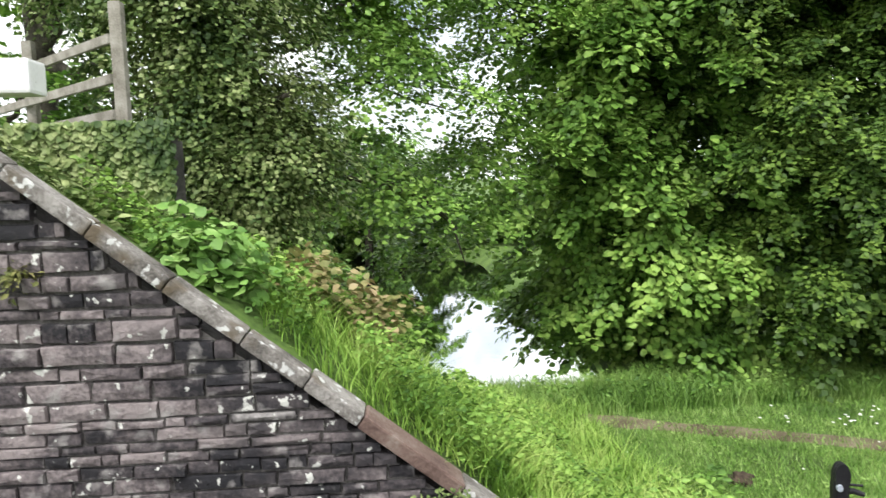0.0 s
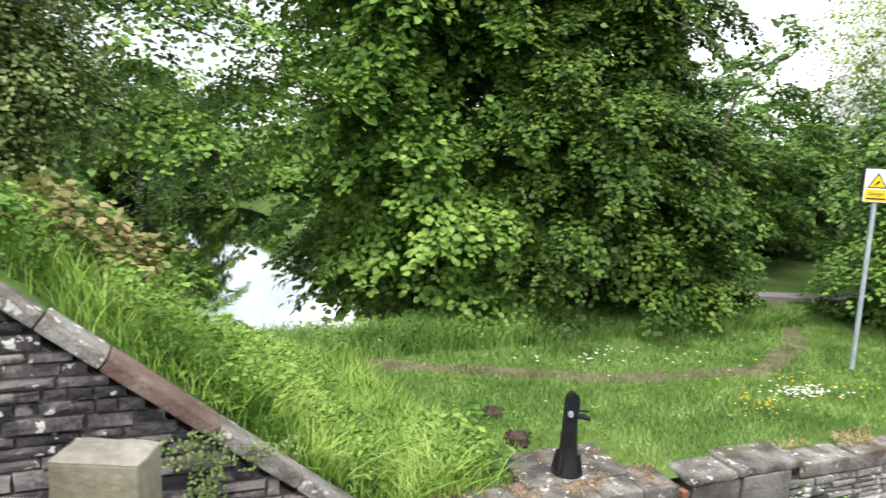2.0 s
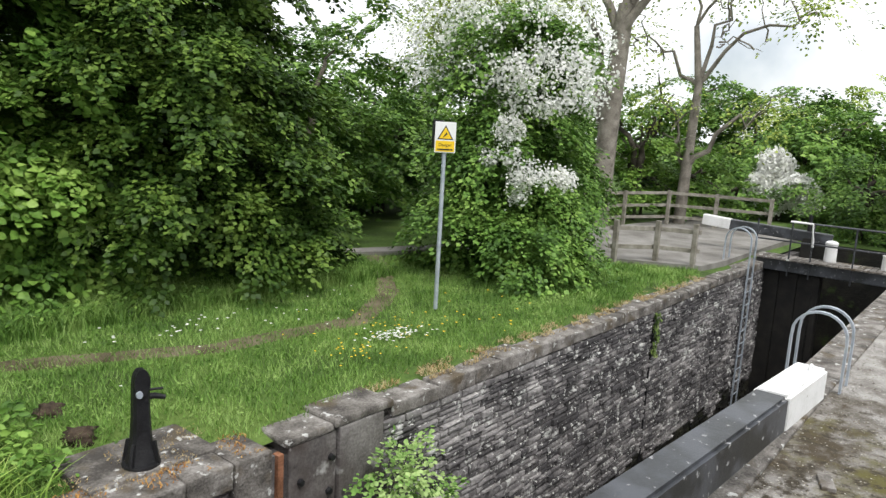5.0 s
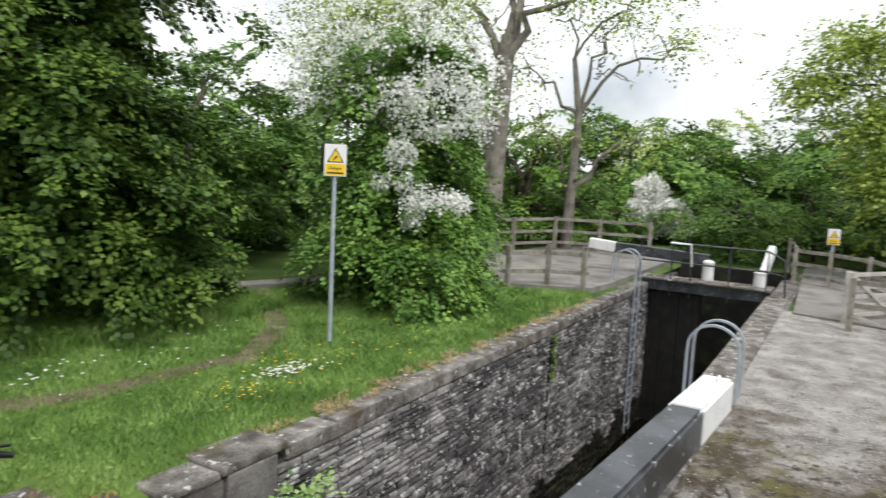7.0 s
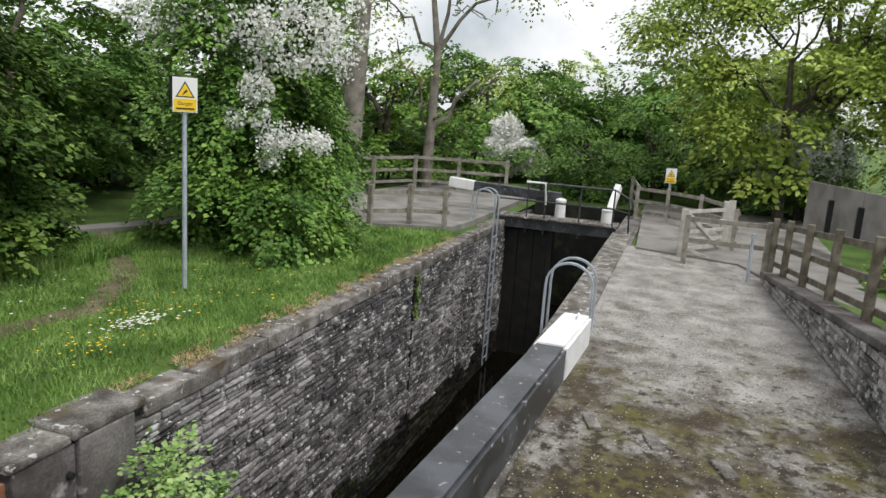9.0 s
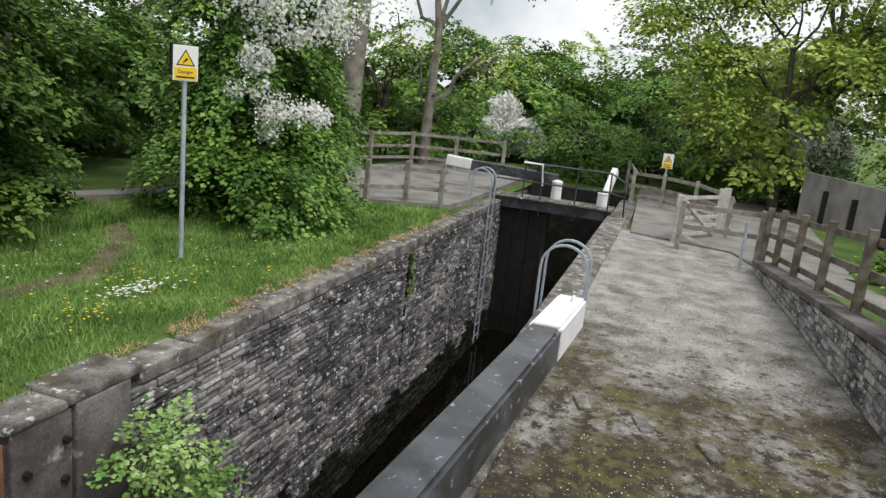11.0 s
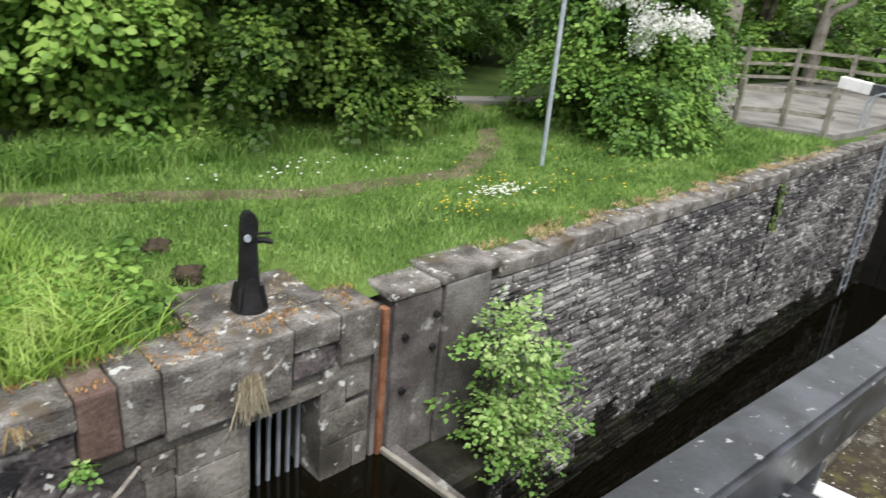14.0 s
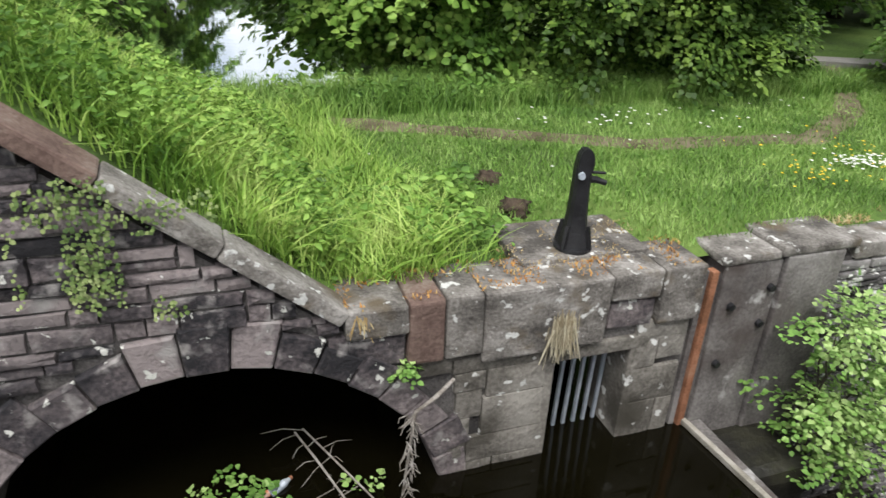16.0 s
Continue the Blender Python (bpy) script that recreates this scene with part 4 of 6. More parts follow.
bare_tree([(23.0, 8.55, -0.1), (23.0, 8.5, 1.8), (23.0, 8.4, 4.4), (23.1, 8.7, 6.2)], [0.2, 0.17, 0.12, 0.08], [(2, (23, 10.6, 5.9)), (3, (23, 9.1, 8.6)), (2, (23, 7.3, 7.4)), (1, (23, 9.6, 4.0)), (1, (23.2, 6.4, 3.7)), (3, (23.2, 6.3, 8.2)), (2, (23.4, 5.4, 6.6))], 32, "slender bare-limbed tree beyond the lock gate", L_YELLOW, 420)
bare_tree([(17.5, 12.5, -0.1), (17.5, 12.4, 3.0), (17.3, 12.2, 5.0)], [0.16, 0.13, 0.08], [(1, (16.5, 11.0, 5.6)), (2, (15.8, 11.5, 6.5)), (2, (17.5, 10.2, 6.8)), (2, (18.5, 12.5, 7.4)), (1, (15.2, 12.6, 5.2)), (2, (14.4, 11.6, 6.0))], 33, "thin willow with a haze of small pale leaves", L_YELLOW, 1100, 60, leaf=0.075, puff=(1.6, 1.6, 1.1))
bare_tree([(24.2, -2.2, -0.1), (24.1, -2.1, 1.6), (24.0, -2.0, 3.1), (24.0, -1.9, 4.6)], [0.17, 0.14, 0.12, 0.07],
          [(2, (23.6, 0.2, 4.4)), (2, (23.8, 1.6, 5.5)), (2, (23.6, -3.9, 4.6)), (3, (24.0, -0.6, 6.2)), (3, (24.2, -2.6, 6.8)), (2, (24, -4.6, 5.6)), (1, (23.9, -0.4, 3.0)), (2, (24.3, -5.2, 3.6)), (3, (24.5, 0.9, 6.6)), (3, (24.6, -4.2, 7.6))], 34,
          "spreading spring tree with dark limbs and yellow-green leaves", L_YELLOW, 2300, 30, leaf=0.12, M_PALEBARK=M_BARK, puff=(1.2, 1.3, 0.75))
tubes("fallen_limb", [([(25, 12.0, 2.25), (25, 10.9, 1.7), (25, 9.7, 1.0), (25.2, 9.2, 0.0)], [0.03, 0.05, 0.06, 0.07])], M_PALEBARK, None)
tagged(bpy.data.objects["fallen_limb"], "pale fallen limb leaning among the bushes", "branch")
for i, (x, y, r, h) in enumerate(((24.5, 10.5, 1.5, 2.2), (26, 8.4, 1.2, 1.6), (21.5, 12.0, 1.6, 2.6), (22.6, 9.9, 1.2, 3.9), (24.6, 9.0, 1.3, 3.2))):
    plant_blob = [((x, y, h * 0.5), (r, r, h * 0.55))]
    tree("sallow_bush", (x, y, 0), ([(x, y, -0.1), (x, y, h * 0.4), (x, y, h * 0.8)], [0.06, 0.05, 0.02]), plant_blob, 260, 16, 0.12, L_MAPLE, 140 + i, "rounded pale green bush beyond the fence", spray=0.35, category="bush")


def far_tree(at, r, h, mat, seed, label, leaf=0.16, sprays=1350):
    x, y, z = at
    return tree("broadleaf_tree", at, ([(x, y, z - 0.3), (x, y, z + h * 0.3), (x, y + 0.2, z + h * 0.58)], [0.2, 0.15, 0.05]),
                [((x, y, z + h * 0.42), (r, r, h * 0.40)), ((x + 0.3 * r, y - 0.4 * r, z + h * 0.62), (r * 0.8, r * 0.8, h * 0.34)), ((x - 0.2 * r, y + 0.5 * r, z + h * 0.3), (r * 0.8, r * 0.7, h * 0.28))],
                int(sprays * 0.95), 12, leaf * 1.15, mat, seed, label, spray=0.38, tips=5, tier=0.85, small=True, droop=0.6)


SPOTS = [(34, 9.5, 3.2, 6.0, L_FAR), (38, 4.5, 3.4, 6.6, L_FAR), (36, 0.0, 3.2, 7.0, L_FAR), (33, 14, 3.4, 6.6, L_DARK), (41, -4.0, 3.6, 7.0, L_YELLOW), (27, 17, 3.6, 7.0, L_FAR), (20, 18, 3.8, 7.5, L_DARK), (14.5, 19, 3.6, 7.0, L_FAR), (30, -9.5, 3.4, 7.2, L_YELLOW), (27, -3.6, 4.0, 11.5, L_YELLOW), (34, -2.5, 2.6, 7.2, L_YELLOW), (24, -9.0, 3.0, 7.8, L_YELLOW), (46, 10, 4, 7, L_YELLOW), (36, -13, 4, 8, L_FAR), (12.5, 16.5, 2.6, 4.6, L_DARK), (16.5, 15.5, 2.2, 3.8, L_FAR), (8.5, 18.5, 2.6, 5.0, L_DARK), (21.5, -7.2, 2.2, 4.2, L_FAR), (17.5, -8.5, 2.4, 5.2, L_YELLOW), (31, 6.5, 2.4, 4.6, L_DARK), (33, 2.0, 2.4, 5.0, L_DARK)]
for i, (x, y, r, h, m) in enumerate(SPOTS):
    far_tree((x, y, 0.2), r, h, m, 60 + i, "yellow-green spring tree beside the canal" if m is L_YELLOW else "dark green broadleaf tree at the edge of the wood")
for i, (x, y, r, h) in enumerate(((26.5, 4.0, 1.5, 2.4), (28.5, 1.6, 1.8, 3.0), (30.5, 4.5, 2.0, 3.4), (27.5, -1.2, 1.4, 2.2), (32, -0.5, 2.2, 3.4), (25.5, -3.4, 1.2, 1.8))):
    tree("thicket_bush", (x, y, 0), ([(x, y, -0.1), (x, y, h * 0.4), (x, y, h * 0.8)], [0.07, 0.05, 0.02]), [((x, y, h * 0.5), (r, r, h * 0.55))], 520, 18, 0.11, L_FAR, 160 + i, "dense dark green thicket beyond the gate", small=True, spray=0.4, category="bush")
POND_TREES = [(-4, 33, 3.2, 5.0), (2, 46, 2.6, 2.6), (9, 42, 2.8, 3.0), (-10, 30, 3.4, 6.5), (15, 30, 3.6, 7.5), (-5.6, 23, 2.2, 5.0), (-3.5, 19, 1.6, 3.2), (-1.9, 33.5, 1.8, 4.6), (-4.0, 31, 2.2, 6.0), (2.0, 34.5, 1.9, 2.2), (5.0, 34.5, 2.2, 2.6), (8.0, 32, 2.4, 5.0), (-9.0, 15.5, 3.0, 9.0), (-7.5, 20.0, 3.0, 8.0), (0.2, 32.5, 1.6, 5.4), (-1.2, 30.5, 1.8, 6.2)]
for i, (x, y, r, h) in enumerate(POND_TREES):
    far_tree((x, y, -0.1), r, h, L_FAR if i % 2 else L_MAPLE, 90 + i, "leafy tree on the far shore of the pond", 0.2, 900)


# ---- grass and low plants ----
def blades(name, xy, h, w, mat, seed, lean=0.5, label="", segs=2, parent=None, base=None, kind="stuff"):
    rng = np.random.default_rng(seed)
    n = len(xy)
    z = land(xy[:, 0], xy[:, 1]) if base is None else base
    p = np.column_stack([xy, z])
    a = rng.random(n) * 2 * np.pi
    side = np.column_stack([np.cos(a), np.sin(a), np.zeros(n)])
    b = a + np.pi / 2 + rng.normal(size=n) * 0.5
    d = np.column_stack([np.cos(b), np.sin(b), np.zeros(n)]) * (lean * (0.3 + rng.random(n)))[:, None]
    hh = h * (0.55 + 0.75 * rng.random(n))
    ww = w * (0.7 + 0.6 * rng.random(n))
    rows = []
    for k in range(segs + 1):
        t = k / segs
        c = p + d * (hh * t ** 2)[:, None] + np.array([0, 0, 1.0]) * (hh * (t - 0.22 * lean * t * t))[:, None]
        s = side * (ww * (1 - t * 0.85) * 0.5)[:, None]
        rows += [c - s, c + s]
    v = np.stack(rows, 1).reshape(-1, 3)
    k = 2 * (segs + 1)
    f = np.array([(2 * i, 2 * i + 1, 2 * i + 3, 2 * i + 2) for i in range(segs)])[None] + (np.arange(n) * k)[:, None, None]
    ob = raw(name, v, f.reshape(-1, 4), mat, parent, label, kind)
    return ob


g_rng = np.random.default_rng(4)


def scatter(n, x0, x1, y0, y1, keep=None):
    xy = np.column_stack([g_rng.uniform(x0, x1, n), g_rng.uniform(y0, y1, n)])
    return xy[keep(xy[:, 0], xy[:, 1])] if keep else xy


def path_dist(x, y):
    """Distance from the trodden path across the grass."""
    line = [(1.5, 9.0), (2.95, 8.25), (5.27, 6.98), (7.5, 7.0), (9.0, 7.9), (9.9, 8.9), (11.2, 10.5)]
    best = np.full(np.shape(x), 9.0)
    for (ax, ay), (bx, by) in zip(line, line[1:]):
        k = np.clip(((x - ax) * (bx - ax) + (y - ay) * (by - ay)) / ((bx - ax) ** 2 + (by - ay) ** 2), 0, 1)
        best = np.minimum(best, np.hypot(x - ax - k * (bx - ax), y - ay - k * (by - ay)))
    return best


def lawn_keep(x, y):
    edge = YF + 0.30 + 0.10 * np.sin(x * 2.1) + 0.06 * np.sin(x * 7)
    slab = (np.abs(x - 3.45) < 0.50) & (y < 5.60)
    return (y > edge) & (g_rng.random(len(x)) < np.clip(path_dist(x, y) * 1.7 + 0.2, 0.32, 1)) & ~slab


blades("lawn_grass", scatter(90000, 1.4, 12, 5.0, 10.4, lawn_keep), 0.075, 0.009, L_GRASS, 1, 0.7, "short green lawn grass with a trodden path", 1)
blades("lawn_grass", scatter(19000, 11, 15.6, 5.0, 9.5, lawn_keep), 0.10, 0.014, L_GRASS, 2, 0.7, "green grass along the lock side", 1)
blades("long_grass", scatter(34000, -3.7, 3.0, 4.98, 8.6, lambda x, y: (y > YF + 0.24 + 0.06 * np.sin(x * 5)) & (x < 2.75 - 0.15 * (y - 5)) & (x > -2.6) & ~((x < -1.0) & (y < 6.4)) & (g_rng.random(len(x)) < np.clip((2.9 - x), 0, 1) * np.clip(0.75 + 0.3 * x, 0.25, 1))), 0.30, 0.014, L_LONG, 3, 0.8, "lush long grass on the bank behind the coping", 4)
blades("verge_grass", scatter(22000, 1.2, 10, 8.6, 10.6, lambda x, y: y > 8.8 - 0.08 * x), 0.26, 0.014, L_GRASS, 5, 0.7, "tall grass under the trees at the pond edge", 2)
blades("flag_leaves", scatter(900, 0.6, 2.5, 5.02, 5.7, lambda x, y: np.sin(x * 9) * np.sin(y * 7 + x) > 0.1), 0.34, 0.03, L_LONG, 8, 1.1, "broad yellow-green blades along the coping", 4)
# trodden earth, laid just above the turf
def earth_strip():
    line = [(1.2, 9.1), (2.95, 8.25), (5.27, 6.98), (7.5, 7.0), (9.0, 7.9), (9.9, 8.9), (11.4, 10.7)]
    vs, fs = [], []
    n = 60
    for i in range(n + 1):
        k = i / n * (len(line) - 1)
        j = min(int(k), len(line) - 2)
        t = k - j
        p = Vector(line[j]).lerp(Vector(line[j + 1]), t)
        d = (Vector(line[j + 1]) - Vector(line[j])).normalized()
        nrm = Vector((-d.y, d.x))
        w = 0.27 + 0.14 * noise.noise(Vector((i * 0.4, 0, 0)))
        for s in (-1, -0.4, 0.4, 1):
            q = p + nrm * w * s
            vs.append((q.x, q.y, float(land(q.x, q.y)) + (0.014 if abs(s) < 1 else -0.02)))
    for i in range(n):
        for k in range(3):
            a = i * 4 + k
            fs.append((a, a + 4, a + 5, a + 1))
    return raw("path_trodden", vs, fs, M_EARTH, None, "narrow trodden earth path through the grass", "structure", smooth=True)


earth_strip()


# ---- ironwork, gates and signs on the lock ----
def at_origin(ob, child):
    """Keeps a part, modelled in world places, where it is under its parent."""
    child.matrix_parent_inverse = Matrix.Translation(ob.location).inverted()
    return child


def paddle_stand(at, turn):
    ob = empty("paddle_stand", (0, 0, 0), "black cast-iron paddle gear stand on a stone slab", "paddle gear")
    bm = bmesh.new()
    # tapering shell with splayed feet and an arched hood
    prof = [(0.0, 0.30, 0.26), (0.06, 0.27, 0.23), (0.16, 0.215, 0.19), (0.30, 0.185, 0.165), (0.5, 0.165, 0.15), (0.66, 0.16, 0.14), (0.76, 0.15, 0.13), (0.82, 0.125, 0.115), (0.86, 0.07, 0.09)]
    rings = []
    for z, w, d in prof:
        rings.append([bm.verts.new((sx * w / 2 * k, sy * d / 2 * j, z)) for sx, sy, k, j in ((-1, -1, 0.7, 1), (1, -1, 0.7, 1), (1, -1, 1, 0.6), (1, 1, 1, 0.6), (1, 1, 0.7, 1), (-1, 1, 0.7, 1), (-1, 1, 1, 0.6), (-1, -1, 1, 0.6))])
    for a, b in zip(rings, rings[1:]):
        for k in range(8):
            bm.faces.new((a[k], a[(k + 1) % 8], b[(k + 1) % 8], b[k]))
    bm.faces.new(rings[-1])
    part("body", bm, M_IRON, ob)
    for sx, sy in ((-1, -1), (1, -1), (1, 1), (-1, 1)):
        bm = bmesh.new()
        add_box(bm, (-0.016, -0.06, 0), (0.016, 0.06, 0.20), 0.005)
        for v in bm.verts:
            v.co.y *= 1.0 - 0.8 * (v.co.z / 0.20)
        m = Matrix.Translation((sx * 0.105, sy * 0.09, 0.02)) @ Matrix.Rotation(math.atan2(-sx * 0.13, sy * 0.12), 4, "Z")
        for v in bm.verts:
            v.co = m @ v.co
        part("foot", bm, M_IRON, ob)
    bm = bmesh.new()
    bmesh.ops.create_cone(bm, cap_ends=True, segments=20, radius1=0.19, radius2=0.185, depth=0.025, matrix=pose(0, 0, 0.0115))
    part("base_plate", bm, M_IRON, ob)
    bm = bmesh.new()
    bmesh.ops.create_cone(bm, cap_ends=True, segments=20, radius1=0.085, radius2=0.085, depth=0.03, matrix=pose(0.0, -0.075, 0.755, 90, 0, 0) @ Matrix.Diagonal((0.9, 1.45, 1, 1)))
    part("hood", bm, M_IRON, ob)
    bm = bmesh.new()
    bmesh.ops.create_cone(bm, cap_ends=True, segments=16, radius1=0.034, radius2=0.03, depth=0.03, matrix=pose(-0.035, -0.098, 0.66, 90, 0, 0))
    part("ratchet_plate", bm, M_GALV, ob, "pale worn ratchet plate")
    tubes("spindle", [([(0.05, 0, 0.60), (0.14, 0, 0.60), (0.24, -0.02, 0.575)], [0.03, 0.028, 0.022])], M_IRON, ob)
    tubes("pawl", [([(0.04, -0.05, 0.68), (0.14, -0.05, 0.675), (0.21, -0.05, 0.67)], 0.012)], M_IRON, ob)
    ob.matrix_basis = pose(*at, 0, 0, turn) @ Matrix.Diagonal((0.74, 0.76, 0.87, 1))
    return ob


slab = box("footing_slab", (2.93, 4.98, -0.06), (3.97, 5.64, 0.045), M_COPING, None, 0.03)
tagged(slab, "worn grey stone slab under the paddle gear", "stone slab")
paddle_stand((3.40, 5.14, 0.045), -12)


def text_mesh(name, body, size, mat, parent, m):
    cu = bpy.data.curves.new(name, "FONT")
    cu.body, cu.size, cu.extrude = body, size, 0.001
    cu.align_x = "CENTER"
    tmp = bpy.data.objects.new("tmp_text", cu)
    scene.collection.objects.link(tmp)
    bpy.context.view_layer.update()
    me = bpy.data.meshes.new_from_object(tmp.evaluated_get(bpy.context.evaluated_depsgraph_get()))
    bpy.data.objects.remove(tmp)
    me.materials.clear()
    ob = link(name, me, mat, parent)
    ob.matrix_basis = m
    return ob


def prism(pts, y0, y1):
    bm = bmesh.new()
    a = [bm.verts.new((x, y0, z)) for x, z in pts]
    b = [bm.verts.new((x, y1, z)) for x, z in pts]
    bm.faces.new(a)
    bm.faces.new(b[::-1])
    for k in range(len(pts)):
        bm.faces.new((a[k], b[k], b[(k + 1) % len(pts)], a[(k + 1) % len(pts)]))
    return bm


def warning_sign(at, turn, height, s, label):
    ob = empty("warning_sign", (0, 0, 0), label, "sign")
    top = height
    bm = bmesh.new()
    bmesh.ops.create_cone(bm, cap_ends=True, segments=16, radius1=0.032, radius2=0.032, depth=top - 0.02, matrix=pose(0, 0.04, (top - 0.02) / 2))
    part("post", bm, M_GALV, ob, "galvanised steel post")
    w, h = 0.15 * s, 0.43 * s
    plate = box("plate", (-w, -0.012, top - h), (w, 0.0, top), M_SIGNWHITE, ob, 0.004)
    box("back_box", (-w - 0.02, 0.005, top - h + 0.06), (-0.03, 0.15, top + 0.02), M_IRON, ob, 0.008, "dark box behind the plate")
    tz, tb = top - 0.045 * s, top - 0.245 * s
    part("triangle_border", prism([(-0.115 * s, tb), (0.115 * s, tb), (0, tz)], -0.015, -0.0125), M_INK, plate)
    part("triangle", prism([(-0.092 * s, tb + 0.013 * s), (0.092 * s, tb + 0.013 * s), (0, tz - 0.028 * s)], -0.0175, -0.0155), M_YELLOW, plate)
    part("pictogram", prism([(-0.04 * s, tb + 0.03 * s), (-0.028 * s, tb + 0.03 * s), (0.03 * s, tb + 0.075 * s), (0.012 * s, tb + 0.1 * s), (0.0, tb + 0.085 * s)], -0.0195, -0.018), M_INK, plate)
    box("panel", (-0.135 * s, -0.0155, top - h + 0.015), (0.135 * s, -0.0125, top - 0.265 * s), M_YELLOW, plate, 0.001)
    text_mesh("lettering", "Danger", 0.062 * s, M_INK, plate, pose(0, -0.0165, top - h + 0.09 * s, 90, 0, 0))
    box("text_bar", (-0.11 * s, -0.0175, top - h + 0.035 * s), (0.11 * s, -0.016, top - h + 0.055 * s), M_INK, plate, 0)
    ob.matrix_basis = pose(*at, 0, 0, turn)
    return ob


warning_sign((8.73, 6.68, 0.05), -42, 2.72, 1.0, "white and yellow danger sign on a galvanised post in the grass")
warning_sign((21.8, 0.93, 0.02), -84, 1.45, 0.95, "small yellow danger sign on a short post by the towpath")


def balance_beam():
    ob = empty("balance_beam", (3.4, 1.57, 0), "black balance beam with a white painted end over the paving", "balance beam")
    def run(name, x0, x1, mat, grow=0.0):
        y = lambda x: 1.565 - 0.0635 * (x - 3.65)
        bm = bmesh.new()
        add_box(bm, (x0, -0.125 - grow, 0.0), (x1, 0.125 + grow, 1.0 + grow), 0.0)
        for v in bm.verts:
            deep = 0.31 - 0.012 * (v.co.x - 2.6)
            lat = v.co.y * (0.96 - 0.005 * (v.co.x - 2.6))
            v.co = Vector((v.co.x, y(v.co.x) + lat, 1.0 + grow - (0 if v.co.z > 0.5 else deep + 2 * grow)))
        bmesh.ops.bevel(bm, geom=list(bm.edges), offset=0.022, segments=2, affect="EDGES")
        return at_origin(ob, part(name, bm, mat, ob))
    run("beam", 2.5, 6.0, M_BLACK)
    run("white_end", 5.985, 6.92, M_WHITE, 0.004)
    at_origin(ob, tubes("handle", [([(6.72, 1.33, 0.98), (6.72, 1.33, 1.03), (6.76, 1.33, 1.045), (6.8, 1.33, 1.03), (6.8, 1.33, 0.98)], 0.012)], M_WHITE, ob))
    at_origin(ob, box("heel_post", (3.45, 1.30, 0.0), (3.75, 1.62, 0.72), M_BLACK, ob, 0.02, "black gate heel post"))
    at_origin(ob, bar("strap", (3.72, 1.44, 0.25), (4.0, 1.46, 0.72), 0.09, 0.05, M_BLACK, ob))
    return ob


balance_beam()
step = empty("gate_plank", (4.05, 1.3, 0.0), "white-painted timber plank with flaking paint", "plank")
at_origin(step, bar("board", (4.00, 1.66, 0.43), (4.10, 0.78, 0.43), 0.11, 0.06, M_WHITE, step))
at_origin(step, bar("board", (4.18, 1.62, 0.43), (4.27, 0.80, 0.43), 0.11, 0.06, M_WHITE, step))
at_origin(step, box("bearer", (4.02, 1.42, -0.01), (4.24, 1.52, 0.41), M_BLACK, step, 0.01))
at_origin(step, box("bearer", (4.04, 0.9, -0.01), (4.28, 1.0, 0.41), M_BLACK, step, 0.01))


def ladder(x0, y_edge, y_back, z_low, label):
    """Twin hooped handrails of flat bar that run down the chamber wall, with rungs."""
    ob = empty("ladder", (x0, y_edge, 0), label, "ladder", "lock ladders")
    c, r = (y_edge + y_back) / 2, abs(y_back - y_edge) / 2
    sgn = 1 if y_edge > y_back else -1
    for dx in (0.0, 0.38):
        pts = [(x0 + dx, y_edge, z_low), (x0 + dx, y_edge, 0.0), (x0 + dx, y_edge, 0.55)]
        for k in range(1, 12):
            a = math.pi * k / 12
            pts.append((x0 + dx, c + sgn * r * math.cos(a), 0.6 + r * 0.98 * math.sin(a)))
        pts += [(x0 + dx, y_back, 0.55), (x0 + dx, y_back, 0.0)]
        bm = bmesh.new()
        prev = None
        for i, p in enumerate(pts):
            q0, q1 = Vector(pts[max(i - 1, 0)]), Vector(pts[min(i + 1, len(pts) - 1)])
            d = (q1 - q0).normalized()
            n = d.cross(Vector((1, 0, 0)))
            vs = [bm.verts.new(Vector(p) + Vector((sx * 0.03, 0, 0)) + n * sn * 0.012) for sx, sn in ((-1, -1), (1, -1), (1, 1), (-1, 1))]
            if prev:
                for k in range(4):
                    bm.faces.new((prev[k], prev[(k + 1) % 4], vs[(k + 1) % 4], vs[k]))
            else:
                bm.faces.new(vs)
            prev = vs
        bm.faces.new(prev)
        at_origin(ob, part("handrail", bm, M_GALV, ob))
    z = -0.25
    while z > z_low:
        at_origin(ob, tubes("rung", [([(x0, y_edge, z), (x0 + 0.38, y_edge, z)], 0.012)], M_GALV, ob))
        z -= 0.3
    return ob


ladder(9.62, YN + 0.06, 1.52, -3.4, "pale galvanised hooped ladder at the lock edge")
ladder(17.15, YF - 0.06, 5.25, -3.4, "pale galvanised hooped ladder down the chamber wall")

